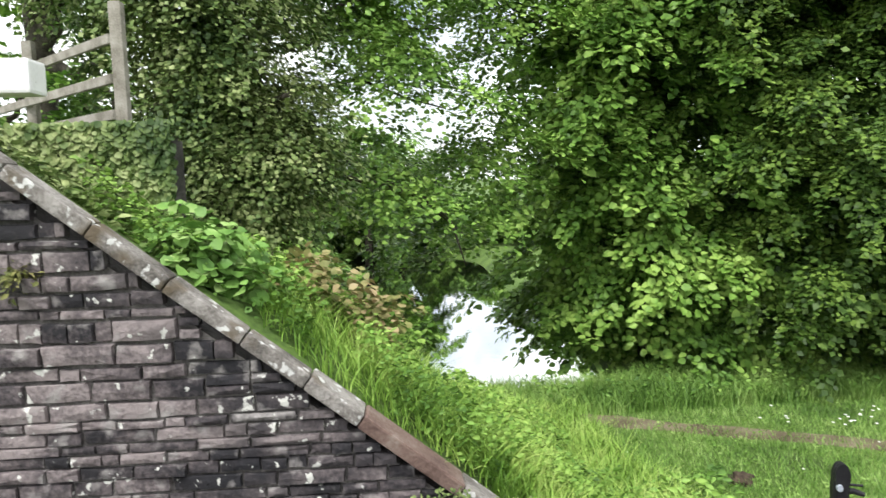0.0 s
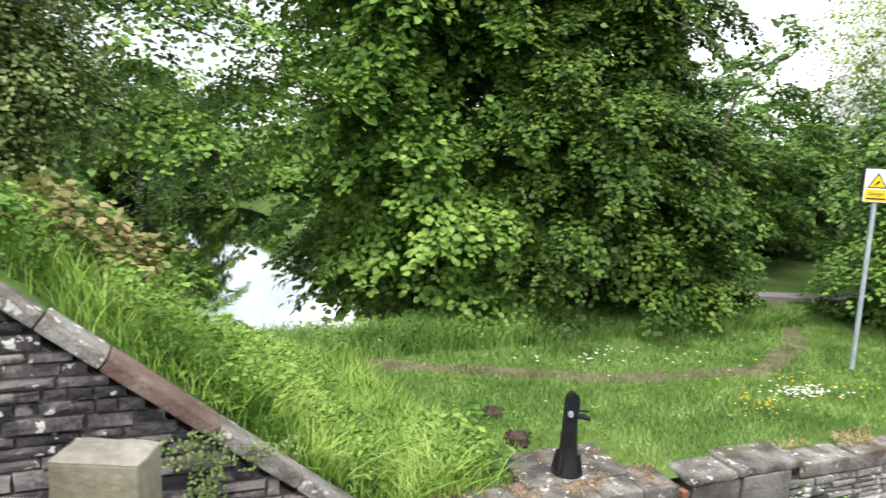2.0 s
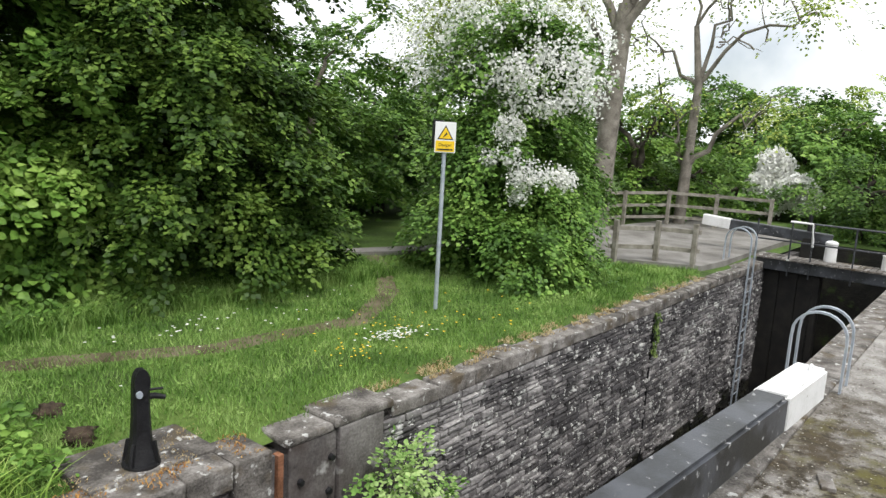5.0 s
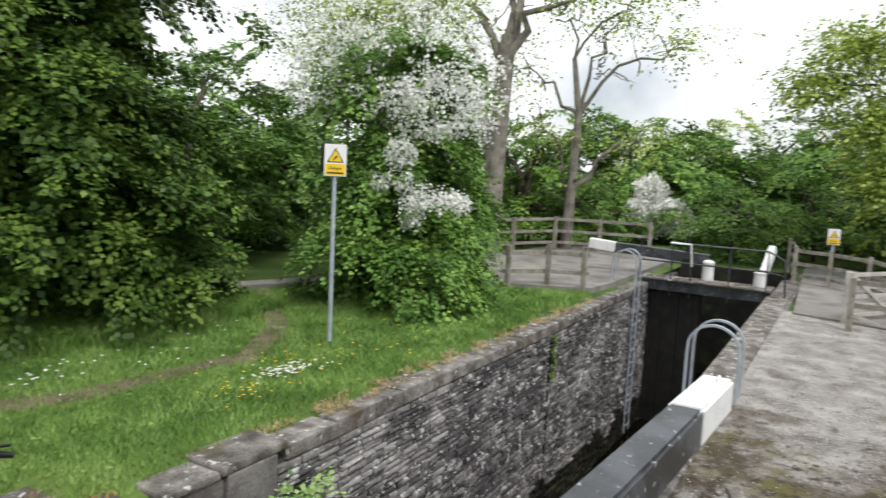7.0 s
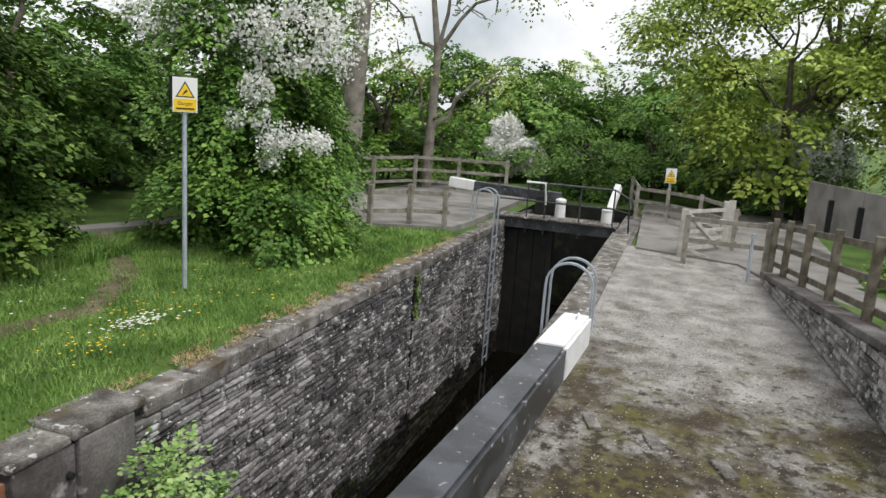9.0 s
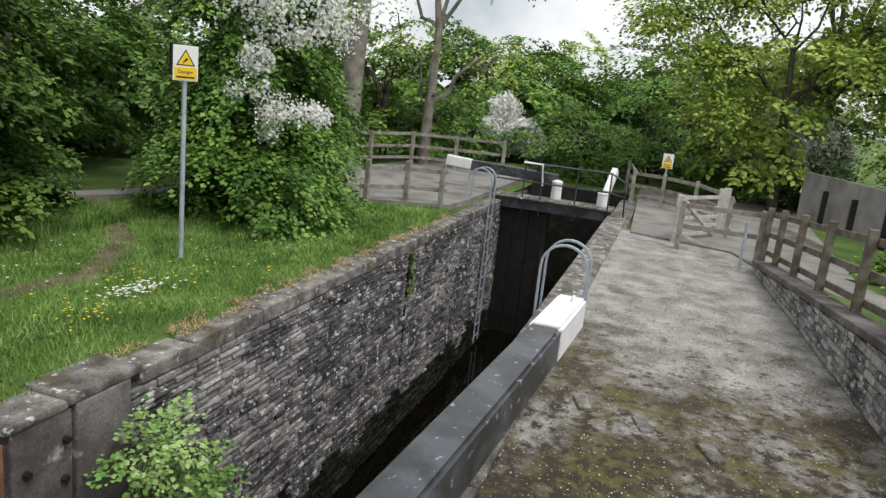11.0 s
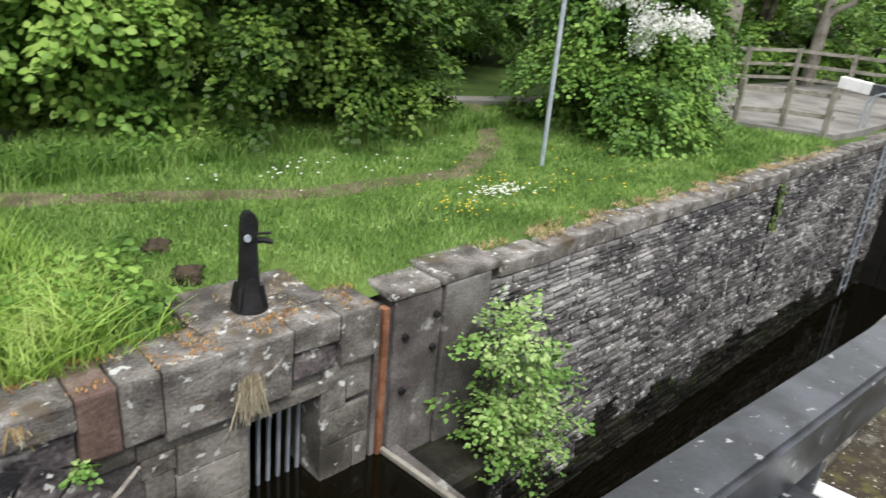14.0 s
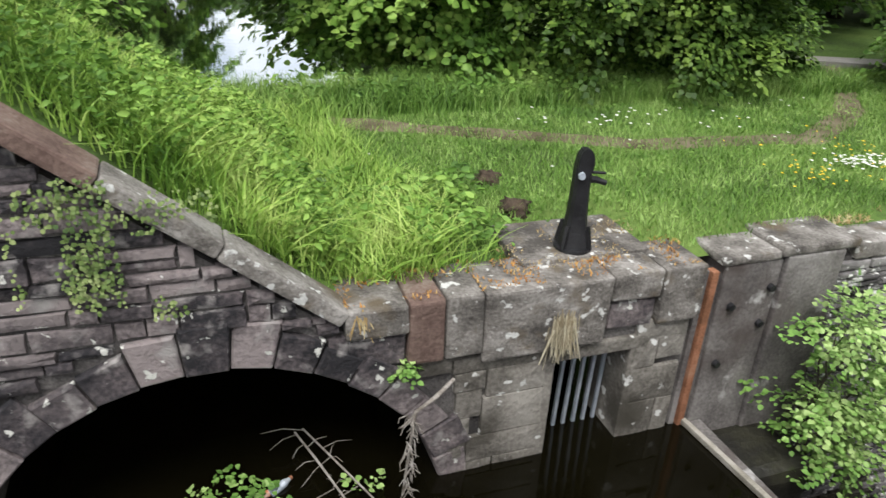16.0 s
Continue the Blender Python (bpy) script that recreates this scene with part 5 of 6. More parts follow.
# far gate with its walkway
def far_gate():
    ob = empty("lock_gate", (18.9, 3.4, -3.6), "black timber lock gate with a railed plank walkway", "lock gate")
    k = lambda c: at_origin(ob, c)
    k(box("leaf", (18.75, 3.62, -3.6), (19.0, YF + 0.04, -0.16), M_GATE, ob, 0.02))
    for y in (4.6, 4.2, 3.8):
        k(box("plank", (18.71, y - 0.19, -3.6), (18.75, y + 0.19, -0.2), M_GATE, ob, 0.008))
    k(box("mitre_post", (18.68, 3.52, -3.6), (18.98, 3.66, -0.16), M_GATE, ob, 0.02))
    k(box("walkway_beam", (18.48, 2.0, -0.15), (18.62, 4.9, 0.11), M_BLACK, ob, 0.015))
    k(box("walkway_beam", (19.0, 2.0, -0.15), (19.12, 4.9, 0.11), M_BLACK, ob, 0.015))
    y = 1.98
    while y < 4.9:
        k(box("deck_board", (18.42, y, 0.11), (19.2, y + 0.105, 0.15), M_COPING, ob, 0.006))
        y += 0.12
    for y in (4.95, 4.2, 3.75, 2.9, 2.1):
        k(tubes("rail_post", [([(18.47, y, -0.25), (18.47, y, 1.02)], 0.02)], M_BLACK, ob))
    k(tubes("handrail", [([(18.47, 4.2, 1.02), (18.47, 2.1, 1.02), (18.4, 1.75, 0.85), (18.4, 1.7, 0.0)], 0.022)], M_BLACK, ob))
    k(tubes("handrail", [([(18.47, 4.95, 0.56), (18.47, 2.1, 0.56), (18.4, 1.72, 0.5)], 0.02)], M_BLACK, ob))
    k(tubes("white_rail", [([(18.47, 4.25, 1.02), (18.47, 3.78, 1.02), (18.47, 3.74, 0.5)], 0.03)], M_WHITE, ob))
    k(bar("beam", (19.3, 3.5, 0.62), (19.0, 5.75, 0.74), 0.24, 0.25, M_BLACK, ob, 0.02))
    k(bar("beam_end", (19.0, 5.73, 0.74), (18.93, 6.40, 0.80), 0.245, 0.255, M_WHITE, ob, 0.02, "white painted beam end"))
    k(tubes("paddle_rod", [([(19.2, 4.0, 0.2), (19.2, 4.0, 1.15)], 0.05)], M_IRON, ob))
    k(box("rack_housing", (19.1, 3.9, 0.15), (19.35, 4.12, 0.62), M_GATE, ob, 0.02))
    return ob


far_gate()
def white_bollard(at, h, lean, label):
    ob = empty("bollard", at, label, "bollard", "white bollards by the gate")
    bm = bmesh.new()
    rings = []
    for z, r in ((0, 0.13), (0.02, 0.135), (h * 0.82, 0.125), (h * 0.86, 0.14), (h * 0.94, 0.135), (h, 0.09), (h + 0.015, 0.03)):
        rings.append([bm.verts.new((r * math.cos(2 * math.pi * i / 16) + lean * z, r * math.sin(2 * math.pi * i / 16), z)) for i in range(16)])
    for a, b in zip(rings, rings[1:]):
        for k in range(16):
            bm.faces.new((a[k], a[(k + 1) % 16], b[(k + 1) % 16], b[k]))
    bm.faces.new(rings[-1])
    part("post", bm, M_WHITE, ob, smooth=False)
    return ob


white_bollard((19.0, 3.45, 0.15), 0.48, 0.0, "white painted bollard post on the gate walkway")
white_bollard((18.9, 2.28, 0.15), 0.36, 0.0, "short white painted post beside the gate rail")
wb = bar("white_beam_end", (19.2, 2.24, 0.45), (19.75, 2.14, 1.0), 0.15, 0.2, M_WHITE)
tagged(wb, "white painted end of the opened gate's beam", "balance beam")

# gravel round the far gate
def gravel_patch(name, pts, z, label):
    bm = prism(pts, 0, 1)
    for v in bm.verts:
        v.co = Vector((v.co.x, v.co.z, z if v.co.y > 0.5 else z - 0.2))
    return part(name, bm, M_PATH, None, label, "structure")


gravel_patch("path_north", [(14.9, 6.9), (15.75, 5.25), (17.0, YF + 0.4), (24.5, YF + 0.4), (26, 9.0), (18, 9.6), (13.5, 9.9), (10.5, 11.0), (10.4, 10.6), (13.2, 9.3)], 0.13, "pale gravel towpath beside the gate")
gravel_patch("path_south", [(16.6, 1.4), (16.0, -0.6), (14.75, -0.98), (14.75, -2.6), (25.5, -3.0), (25.5, 1.7)], 0.03, "pale gravel towpath beyond the paving")
garden_path = gravel_patch("path_garden", [(14.6, -1.14), (7.75, -1.63), (4.0, -1.90), (4.0, -3.0), (7.75, -2.7), (14.6, -2.1)], 0.0, "pale path behind the low wall")
for v in garden_path.data.vertices:
    v.co.z += float(terrace(v.co.x)) - 0.012


# timber fences
def fence(posts, rails, height, label, w=0.1, rail_h=0.09, z_of=None, mat=None, over=0.0):
    ob = empty("timber_fence", (posts[0][0], posts[0][1], 0), label, "fence", "timber fences")
    mat = mat or M_WOOD
    tops = []
    for x, y, z in posts:
        bm = bmesh.new()
        add_box(bm, (x - w / 2, y - w / 2, z - 0.12), (x + w / 2, y + w / 2, z + height), 0.008)
        at_origin(ob, part("post", bm, mat, ob))
    for (ax, ay, az), (bx, by, bz) in zip(posts, posts[1:]):
        d = Vector((bx - ax, by - ay, 0)).normalized()
        off = Vector((-d.y, d.x, 0)) * (w / 2 + 0.02)
        for r in rails:
            a, b = Vector((ax, ay, az + r)) + off - d * over, Vector((bx, by, bz + r)) + off + d * over
            at_origin(ob, bar("rail", a, b, 0.04, rail_h, mat, ob, 0.005))
    return ob


fence([(14.8, 6.8, 0.08), (15.45, 6.15, 0.1), (15.7, 5.43, 0.1)], (0.72, 0.32), 0.9, "short weathered timber fence at the end of the grass", over=0.12)
fence([(17.2, 10.6, 0.0), (19.2, 10.2, 0.0), (21.2, 9.6, 0.05), (22.4, 8.7, 0.1), (22.9, 7.4, 0.1), (23.2, 5.9, 0.1)], (1.0, 0.62, 0.26), 1.08, "weathered timber fence curving round the gravel")
fence([(24.6, 2.1, 0.0), (21.6, 1.75, 0.0), (21.2, 0.93, 0.0), (20.4, 0.1, 0.0), (19.0, -0.4, 0.0), (17.6, -0.55, 0.0)], (0.84, 0.5, 0.2), 0.95, "weathered timber post and rail fence by the towpath")
fence([(15.56, 0.44, 0.0), (15.17, -0.97, 0.05)], (0.86, 0.45), 0.95, "timber rails closing the lock side")
rail_posts = [(x, -1.06 - 0.0735 * (15.1 - x), float(terrace(x))) for x in (15.1, 14.03, 12.75, 11.35, 9.87, 8.45, 7.05)]
fence(rail_posts, (0.82, 0.45, 0.12), 0.95, "dark weathered post and rail fence on the low wall", mat=M_DARKWOOD)


M_PALEWOOD = material("bleached_wood", [(0.33, 0.31, 0.27), (0.46, 0.44, 0.40), (0.56, 0.54, 0.50)], 6.0, 0.85, 70, 0.3)


def field_gate():
    ob = empty("field_gate", (16.2, 0.45, 0), "small weathered timber field gate standing open", "gate")
    a, b = Vector((16.25, 0.5, 0)), Vector((17.5, -0.35, 0))
    for p, h in ((a, 0.98), (b, 1.1), (b + Vector((0.12, -0.1, 0)), 1.12)):
        bm = bmesh.new()
        add_box(bm, (p.x - 0.07, p.y - 0.07, -0.05), (p.x + 0.07, p.y + 0.07, h), 0.01)
        at_origin(ob, part("post", bm, M_PALEWOOD, ob))
    for z in (0.15, 0.32, 0.5, 0.68, 0.92):
        at_origin(ob, bar("rail", a + Vector((0, 0, z)), b + Vector((0, 0, z)), 0.035, 0.075, M_PALEWOOD, ob, 0.005))
    at_origin(ob, bar("brace", a + Vector((0, -0.04, 0.92)), b + Vector((-0.2, 0.1, 0.15)), 0.03, 0.075, M_PALEWOOD, ob, 0.005))
    at_origin(ob, bar("brace", a + Vector((0, -0.04, 0.2)), a + Vector((0.12, -0.55, 0.0)), 0.05, 0.07, M_PALEWOOD, ob, 0.005))
    return ob


field_gate()
stub = empty("marker_post", (14.46, -0.64, 0), "slim pale metal marker post in the paving", "post")
bm = bmesh.new()
bmesh.ops.create_cone(bm, cap_ends=True, segments=12, radius1=0.03, radius2=0.028, depth=0.82, matrix=pose(0, 0, 0.40))
part("shaft", bm, M_GALV, stub)
bm = bmesh.new()
bmesh.ops.create_cone(bm, cap_ends=True, segments=12, radius1=0.036, radius2=0.03, depth=0.05, matrix=pose(0, 0, 0.83))
part("cap", bm, M_GALV, stub)

# low retaining wall along the paving
wall_low = wall_slab("wall_low", [(2.0, -0.1), (14.55, -0.1), (14.55, 0.10), (7.75, 0.71), (2.0, 0.71)], -1.62, -1.38, M_MORTAR, "low dark stone retaining wall beside the paving")
wall_low.matrix_basis = Matrix.Translation((14.5, -0.92, 0)) @ Matrix.Rotation(math.radians(4.09), 4, "Z") @ Matrix.Translation((-14.5, 1.38, 0))
lw_rng = random.Random(12)
z = 0.0
while z < 0.72:
    h = lw_rng.uniform(0.05, 0.11)
    x = 6.4 + lw_rng.uniform(-0.3, 0)
    while x < 14.5:
        w = lw_rng.uniform(0.10, 0.36)
        top = float(terrace(x + w)) - 0.085
        if z + 0.035 < top:
            ob = place_stone("stone", SET_LOCK, wall_low, x + 0.004, min(x + w, 14.55) - 0.004, z + 0.003, min(z + h, top) - 0.003, -1.385, 0.06, lw_rng)
            ob.rotation_euler = (0, 0, math.pi)
        x += w
    z += h
x = 2.0
while x < 14.5:
    w = lw_rng.uniform(0.7, 1.1)
    e = min(x + w, 14.57) - 0.006
    bar("coping_stone", (x + 0.005, -1.475, float(terrace(x)) - 0.045), (e, -1.475, float(terrace(e)) - 0.045), 0.33, 0.09, M_CONCRETE, wall_low, 0.015)
    x += w
# grey boarded building end beyond the fence
shed = empty("panel_fence", (16, -3.2, 0.4), "tall grey concrete panel screen behind the garden", "screen")
sx0, sy0, sx1, sy1 = 20.5, -2.35, 9.0, -5.4
for i in range(9):
    k0, k1 = i / 9, (i + 1) / 9
    a, b = Vector((sx0 + (sx1 - sx0) * k0, sy0 + (sy1 - sy0) * k0, 0.95)), Vector((sx0 + (sx1 - sx0) * k1, sy0 + (sy1 - sy0) * k1, 0.95))
    at_origin(shed, bar("panel", a, b - (b - a) * 0.02, 0.06, 1.15, M_PATH, shed, 0.01))
    if i:
        at_origin(shed, bar("slot_frame", a + Vector((-0.02, 0.06, -0.55)), a + Vector((-0.02, 0.06, 0.25)), 0.12, 0.12, M_IRON, shed, 0.01, "dark upright brace"))


# ---- posts and rail beside the steps ----
def capped_post(a, b, deep, top, label):
    """A squared timber post whose front face runs from a to b in the plan; its end grain is worn hollow."""
    a, b = Vector(a), Vector(b)
    x = (b - a).normalized()
    y = Vector((-x.y, x.x))
    wide = (b - a).length
    ob = empty("gate_post", ((a.x + b.x) / 2, (a.y + b.y) / 2, 0), label, "post", "capped posts")
    m = Matrix(((x.x, y.x, 0, a.x - ob.location.x), (x.y, y.y, 0, a.y - ob.location.y), (0, 0, 1, 0), (0, 0, 0, 1)))
    bm = bmesh.new()
    add_box(bm, (0, 0, 0.0), (wide, deep, top - 0.008), 0.004, m)
    part("shaft", bm, M_POSTWOOD, ob)
    bm = bmesh.new()
    n = 6
    grid = [[bm.verts.new(m @ Vector((wide * i / n, deep * j / n, top - (0.008 if i in (0, n) or j in (0, n) else 0.0) + 0.002 * noise.noise(Vector((i * 0.9 + a.x * 40, j * 0.9, 0)))))) for j in range(n + 1)] for i in range(n + 1)]
    for i in range(n):
        for j in range(n):
            bm.faces.new((grid[i][j], grid[i + 1][j], grid[i + 1][j + 1], grid[i][j + 1]))
    part("cap", bm, M_WOOD, ob, "weathered end grain", smooth=True)
    return ob


capped_post((0.004, 0.966), (0.116, 0.922), 0.075, 2.55, "square greenish timber post with a weathered top")
capped_post((1.136, 0.578), (1.240, 0.532), 0.074, 2.40, "squared greenish timber post paired with another")
capped_post((1.2415, 0.530), (1.288, 0.414), 0.075, 2.40, "squared timber post with a worn flat top")
rail = empty("handrail", (-0.4, 0.7, 0), "white painted handrail beside the steps", "handrail")
at_origin(rail, bar("rail", (-1.4, 0.92, 2.72), (0.10, 0.80, 2.525), 0.05, 0.05, M_WHITE, rail, 0.006))
at_origin(rail, box("upright", (-1.2, 0.87, 0.0), (-1.14, 0.93, 2.66), M_WHITE, rail, 0.006))
rail2 = empty("handrail", (1.0, 0.45, 0), "white painted top board under the capped posts", "handrail")
at_origin(rail2, bar("rail", (1.062, 0.556, 2.313), (1.190, 0.498, 2.313), 0.055, 0.03, M_WHITE, rail2, 0.005))
at_origin(rail2, bar("rail", (1.196, 0.502, 2.311), (1.232, 0.424, 2.311), 0.055, 0.03, M_WHITE, rail2, 0.005))
at_origin(rail2, box("upright", (1.11, 0.50, 0.0), (1.15, 0.54, 2.30), M_WHITE, rail2, 0.006))

# ---- the bridge end on the bank ----
beam2 = empty("balance_beam", (-6, 5.2, 3.35), "black balance beam with a white end above the wing wall", "balance beam")
at_origin(beam2, bar("beam", (-6.4, 5.1, 3.89), (-2.92, 5.1, 3.885), 0.24, 0.225, M_BLACK, beam2, 0.02))
at_origin(beam2, bar("white_end", (-2.93, 5.1, 3.885), (-2.39, 5.1, 3.88), 0.25, 0.235, M_WHITE, beam2, 0.025))
at_origin(beam2, tubes("handle", [([(-2.84, 5.1, 3.99), (-2.84, 5.1, 4.04), (-2.66, 5.1, 4.04), (-2.66, 5.1, 3.99)], 0.012)], M_WHITE, beam2))
at_origin(beam2, box("heel_post", (-6.5, 4.95, 3.2), (-6.2, 5.25, 4.1), M_BLACK, beam2, 0.02))
fence([(-2.21, 6.12, 3.45), (-3.64, 7.6, 3.45), (-5.4, 9.3, 3.4)], (0.88, 0.56, 0.27), 1.18, "weathered timber fence at the bridge end", w=0.1, rail_h=0.08)
wall_stub = wall_slab("wall_stub", [(-3.7, 2.3), (-1.80, 2.3), (-1.80, 3.5), (-3.7, 3.5)], 5.98, 6.3, M_MORTAR, "stone pier smothered in ivy")


# ---- plants ----
def plant(name, at, blobs, sprays, per, leaf, mat, seed, label, category, spray=0.2, droop=0.4, shell=0.2, width=1.2, stems=4, stem_r=0.012, bark=M_BARK):
    ob = empty(name, at, label, category)
    rng = random.Random(seed)
    ends = [(c[0] + rng.uniform(-0.5, 0.5) * r[0], c[1] + rng.uniform(-0.5, 0.5) * r[1], c[2] + rng.uniform(0, 0.7) * r[2]) for c, r in [blobs[i % len(blobs)] for i in range(stems)]]
    for run in limbs(at, ends, stem_r, seed, wig=0.04):
        at_origin(ob, tubes("stem", [run], bark, ob, sides=5))
    at_origin(ob, crown("foliage", blobs, sprays, per, leaf, mat, ob, seed, spray, droop, shell, "", width))
    return ob


plant("lock_shrub", (5.35, 4.40, -1.65), [((5.55, 4.36, -0.50), (0.42, 0.25, 0.42)), ((5.45, 4.32, -1.15), (0.45, 0.3, 0.42)), ((5.75, 4.25, -1.65), (0.55, 0.38, 0.45)), ((6.1, 4.35, -1.1), (0.35, 0.25, 0.4))], 240, 20, 0.046, L_SHRUB, 201, "pale green shrub growing out of the lock wall", "shrub", 0.16, 0.1, 0.25, 1.25, 9, 0.014)
plant("sycamore_seedling", (-1.45, 5.42, 2.25), [((-1.5, 5.38, 2.70), (0.38, 0.25, 0.26)), ((-1.2, 5.35, 2.45), (0.3, 0.2, 0.2))], 190, 6, 0.095, L_SHRUB, 202, "young sycamore with broad pale leaves on the bank", "sapling", 0.16, 0.5, 0.3, 1.5)
plant("bramble_bush", (-0.75, 6.1, 1.8), [((-0.8, 6.0, 2.25), (0.5, 0.3, 0.35)), ((-0.3, 6.2, 1.9), (0.4, 0.3, 0.3))], 150, 9, 0.075, L_RED, 203, "reddish green bramble on the bank", "bush", 0.18)
plant("elder_bush", (0.2, 8.4, 0.4), [((0.0, 8.4, 1.2), (0.5, 0.4, 0.45)), ((-0.8, 8.0, 1.8), (0.5, 0.4, 0.4))], 170, 10, 0.08, L_MAPLE, 204, "leafy elder bush on the pond side of the bank", "bush", 0.2)


def weeds(name, n, x0, x1, y0, y1, leaf, mat, seed, label, height=0.25):
    rng = np.random.default_rng(seed)
    x, y = rng.uniform(x0, x1, n), rng.uniform(y0, y1, n)
    clump = np.array([noise.noise(Vector((a * 1.6, b * 1.6, seed))) for a, b in zip(x, y)])
    ok = clump > -0.12
    x, y = x[ok], y[ok]
    z = land(x, y) + rng.random(len(x)) * height
    pos = np.column_stack([x, y, z])
    m = len(x)
    a = rng.random(m) * 6.28
    v, f = leaf_arrays(pos, np.column_stack([np.cos(a), np.sin(a), rng.uniform(-0.6, 0.5, m)]), np.array([0, 0, 1.0]) + rng.normal(size=(m, 3)) * 0.7, leaf * (0.6 + 0.8 * rng.random(m)), 0.72)
    return raw(name, v, f, mat, None, label, "stuff")


weeds("nettles", 26000, -2.4, 1.7, 5.05, 8.2, 0.055, L_MAPLE, 5, "nettles and broad-leaved weeds among the bank grass", 0.42)
weeds("nettles", 1500, 1.6, 3.0, 5.2, 6.6, 0.075, L_DARK, 6, "darker weeds at the foot of the bank", 0.28)
weeds("ivy", 4200, -3.8, -1.5, 5.0, 6.1, 0.075, L_IVY, 12, "ivy creeping over the top of the bank", 0.1)
weeds("clover", 7000, 2.8, 12, 5.3, 9.4, 0.035, L_GRASS, 7, "clover and plantain in the lawn", 0.06)
weeds("nettles", 3000, 1.5, 9, 8.7, 10.3, 0.075, L_DARK, 8, "dark weeds under the trees", 0.3)
# ivy hangs over the pier rather than lying on the ground
iv_rng = np.random.default_rng(19)


def ivy_sheet(name, x0, x1, z0, z1, y, n, leaf, label, edge=0.0, slope=None):
    x = iv_rng.uniform(x0, x1, n)
    z = iv_rng.uniform(z0, z1, n)
    keep = np.array([noise.noise(Vector((a * 3.2, 0, b * 3.2))) for a, b in zip(x, z)]) > edge
    x, z = x[keep], z[keep]
    m = len(x)
    pos = np.column_stack([x, np.full(m, y) - iv_rng.random(m) * 0.07, z])
    al = np.column_stack([iv_rng.normal(size=m) * 0.6, np.full(m, -0.3), np.full(m, -0.7)])
    v, f = leaf_arrays(pos, al, np.array([0, -1.0, 0.7]) + iv_rng.normal(size=(m, 3)) * 0.35, leaf * (0.6 + 0.8 * iv_rng.random(m)), 1.5)
    return raw(name, v, f, L_IVY, None, label, "stuff")


ivy_sheet("ivy", -3.7, -1.78, 2.75, 3.66, 5.97, 6500, 0.052, "thick ivy hanging over the stone pier", -0.6)
ivy_sheet("ivy", -0.05, 0.95, 0.15, 0.95, YF - 0.03, 1300, 0.021, "thin ivy trailing down the wing wall", 0.12)
ivy_sheet("ivy", 0.2, 0.45, 0.2, 1.0, YF - 0.04, 480, 0.021, "ivy strand on the wing wall", -0.3)
ivy_sheet("ivy", 12.13, 12.29, -0.9, -0.15, YF - 0.02, 120, 0.06, "ivy strand on the chamber wall", -0.5)

# sluice bars
grate = empty("sluice_grate", (3.46, 4.92, -1.7), "row of pale iron bars across the sluice opening", "grate")
for i in range(7):
    x = 3.19 + i * 0.091
    at_origin(grate, bar("bar", (x, 5.02, -1.75), (x, 4.98, -0.60), 0.028, 0.028, M_GALV, grate, 0.004))
at_origin(grate, bar("crossbar", (3.13, 5.04, -0.68), (3.82, 5.04, -0.68), 0.03, 0.05, M_IRON, grate, 0.004))

M_STRAW = material("grey_straw", [(0.20, 0.16, 0.10), (0.32, 0.28, 0.19), (0.42, 0.38, 0.28)], 6.0, 0.9, 40, 0.2, per_island=0.4)
# straw tuft, orange moss and dry grass along the pool coping
def tuft(name, c, n, length, mat, seed, label, hang=1.0, w=0.006):
    rng = np.random.default_rng(seed)
    runs_v, runs_f = [], []
    p = np.array(c) + rng.normal(size=(n, 3)) * np.array([0.05, 0.02, 0.03])
    d = np.column_stack([rng.normal(size=n) * 0.18, -0.12 - 0.1 * rng.random(n), -hang * (0.6 + 0.5 * rng.random(n))])
    side = np.column_stack([np.ones(n), rng.normal(size=n) * 0.3, np.zeros(n)]) * w
    rows = []
    for t in (0, 0.4, 1.0):
        q = p + d * length * t
        rows += [q - side * (1 - 0.6 * t), q + side * (1 - 0.6 * t)]
    v = np.stack(rows, 1).reshape(-1, 3)
    f = (np.array([(0, 1, 3, 2), (2, 3, 5, 4)])[None] + (np.arange(n) * 6)[:, None, None]).reshape(-1, 4)
    return raw(name, v, f, mat, None, label, "stuff")


tuft("straw_tuft", (3.12, YF - 0.06, -0.25), 110, 0.30, M_STRAW, 4, "dry straw tuft hanging over the pool coping")
tuft("straw_tuft", (1.75, YF - 0.03, -0.02), 40, 0.14, M_DRY, 5, "dry grass wisps at the coping joint")


def mossy(n, x0, x1, y0, y1, mat, seed, label, h=0.05, w=0.012, zoff=0.02):
    rng = np.random.default_rng(seed)
    xy = np.column_stack([rng.uniform(x0, x1, n), rng.uniform(y0, y1, n)])
    k = np.array([noise.noise(Vector((a * 4.0, b * 4.0, seed))) for a, b in xy])
    xy = xy[k > 0.0]
    return blades("dry_grass", xy, h, w, mat, seed, 1.2, label, 2, None, np.full(len(xy), zoff))


mossy(1500, 1.62, 4.3, YF - 0.02, YF + 0.42, M_ORANGE, 21, "orange dead moss along the coping", 0.022, 0.016, 0.018)
mossy(7000, 5.7, 15, YF + 0.12, YF + 0.46, M_DRY, 22, "brown dead grass along the lock coping", 0.04)
mossy(900, 2.8, 4.2, YF + 0.1, YF + 0.75, M_DRY, 23, "dry clippings round the stone slab", 0.02, 0.01, 0.05)

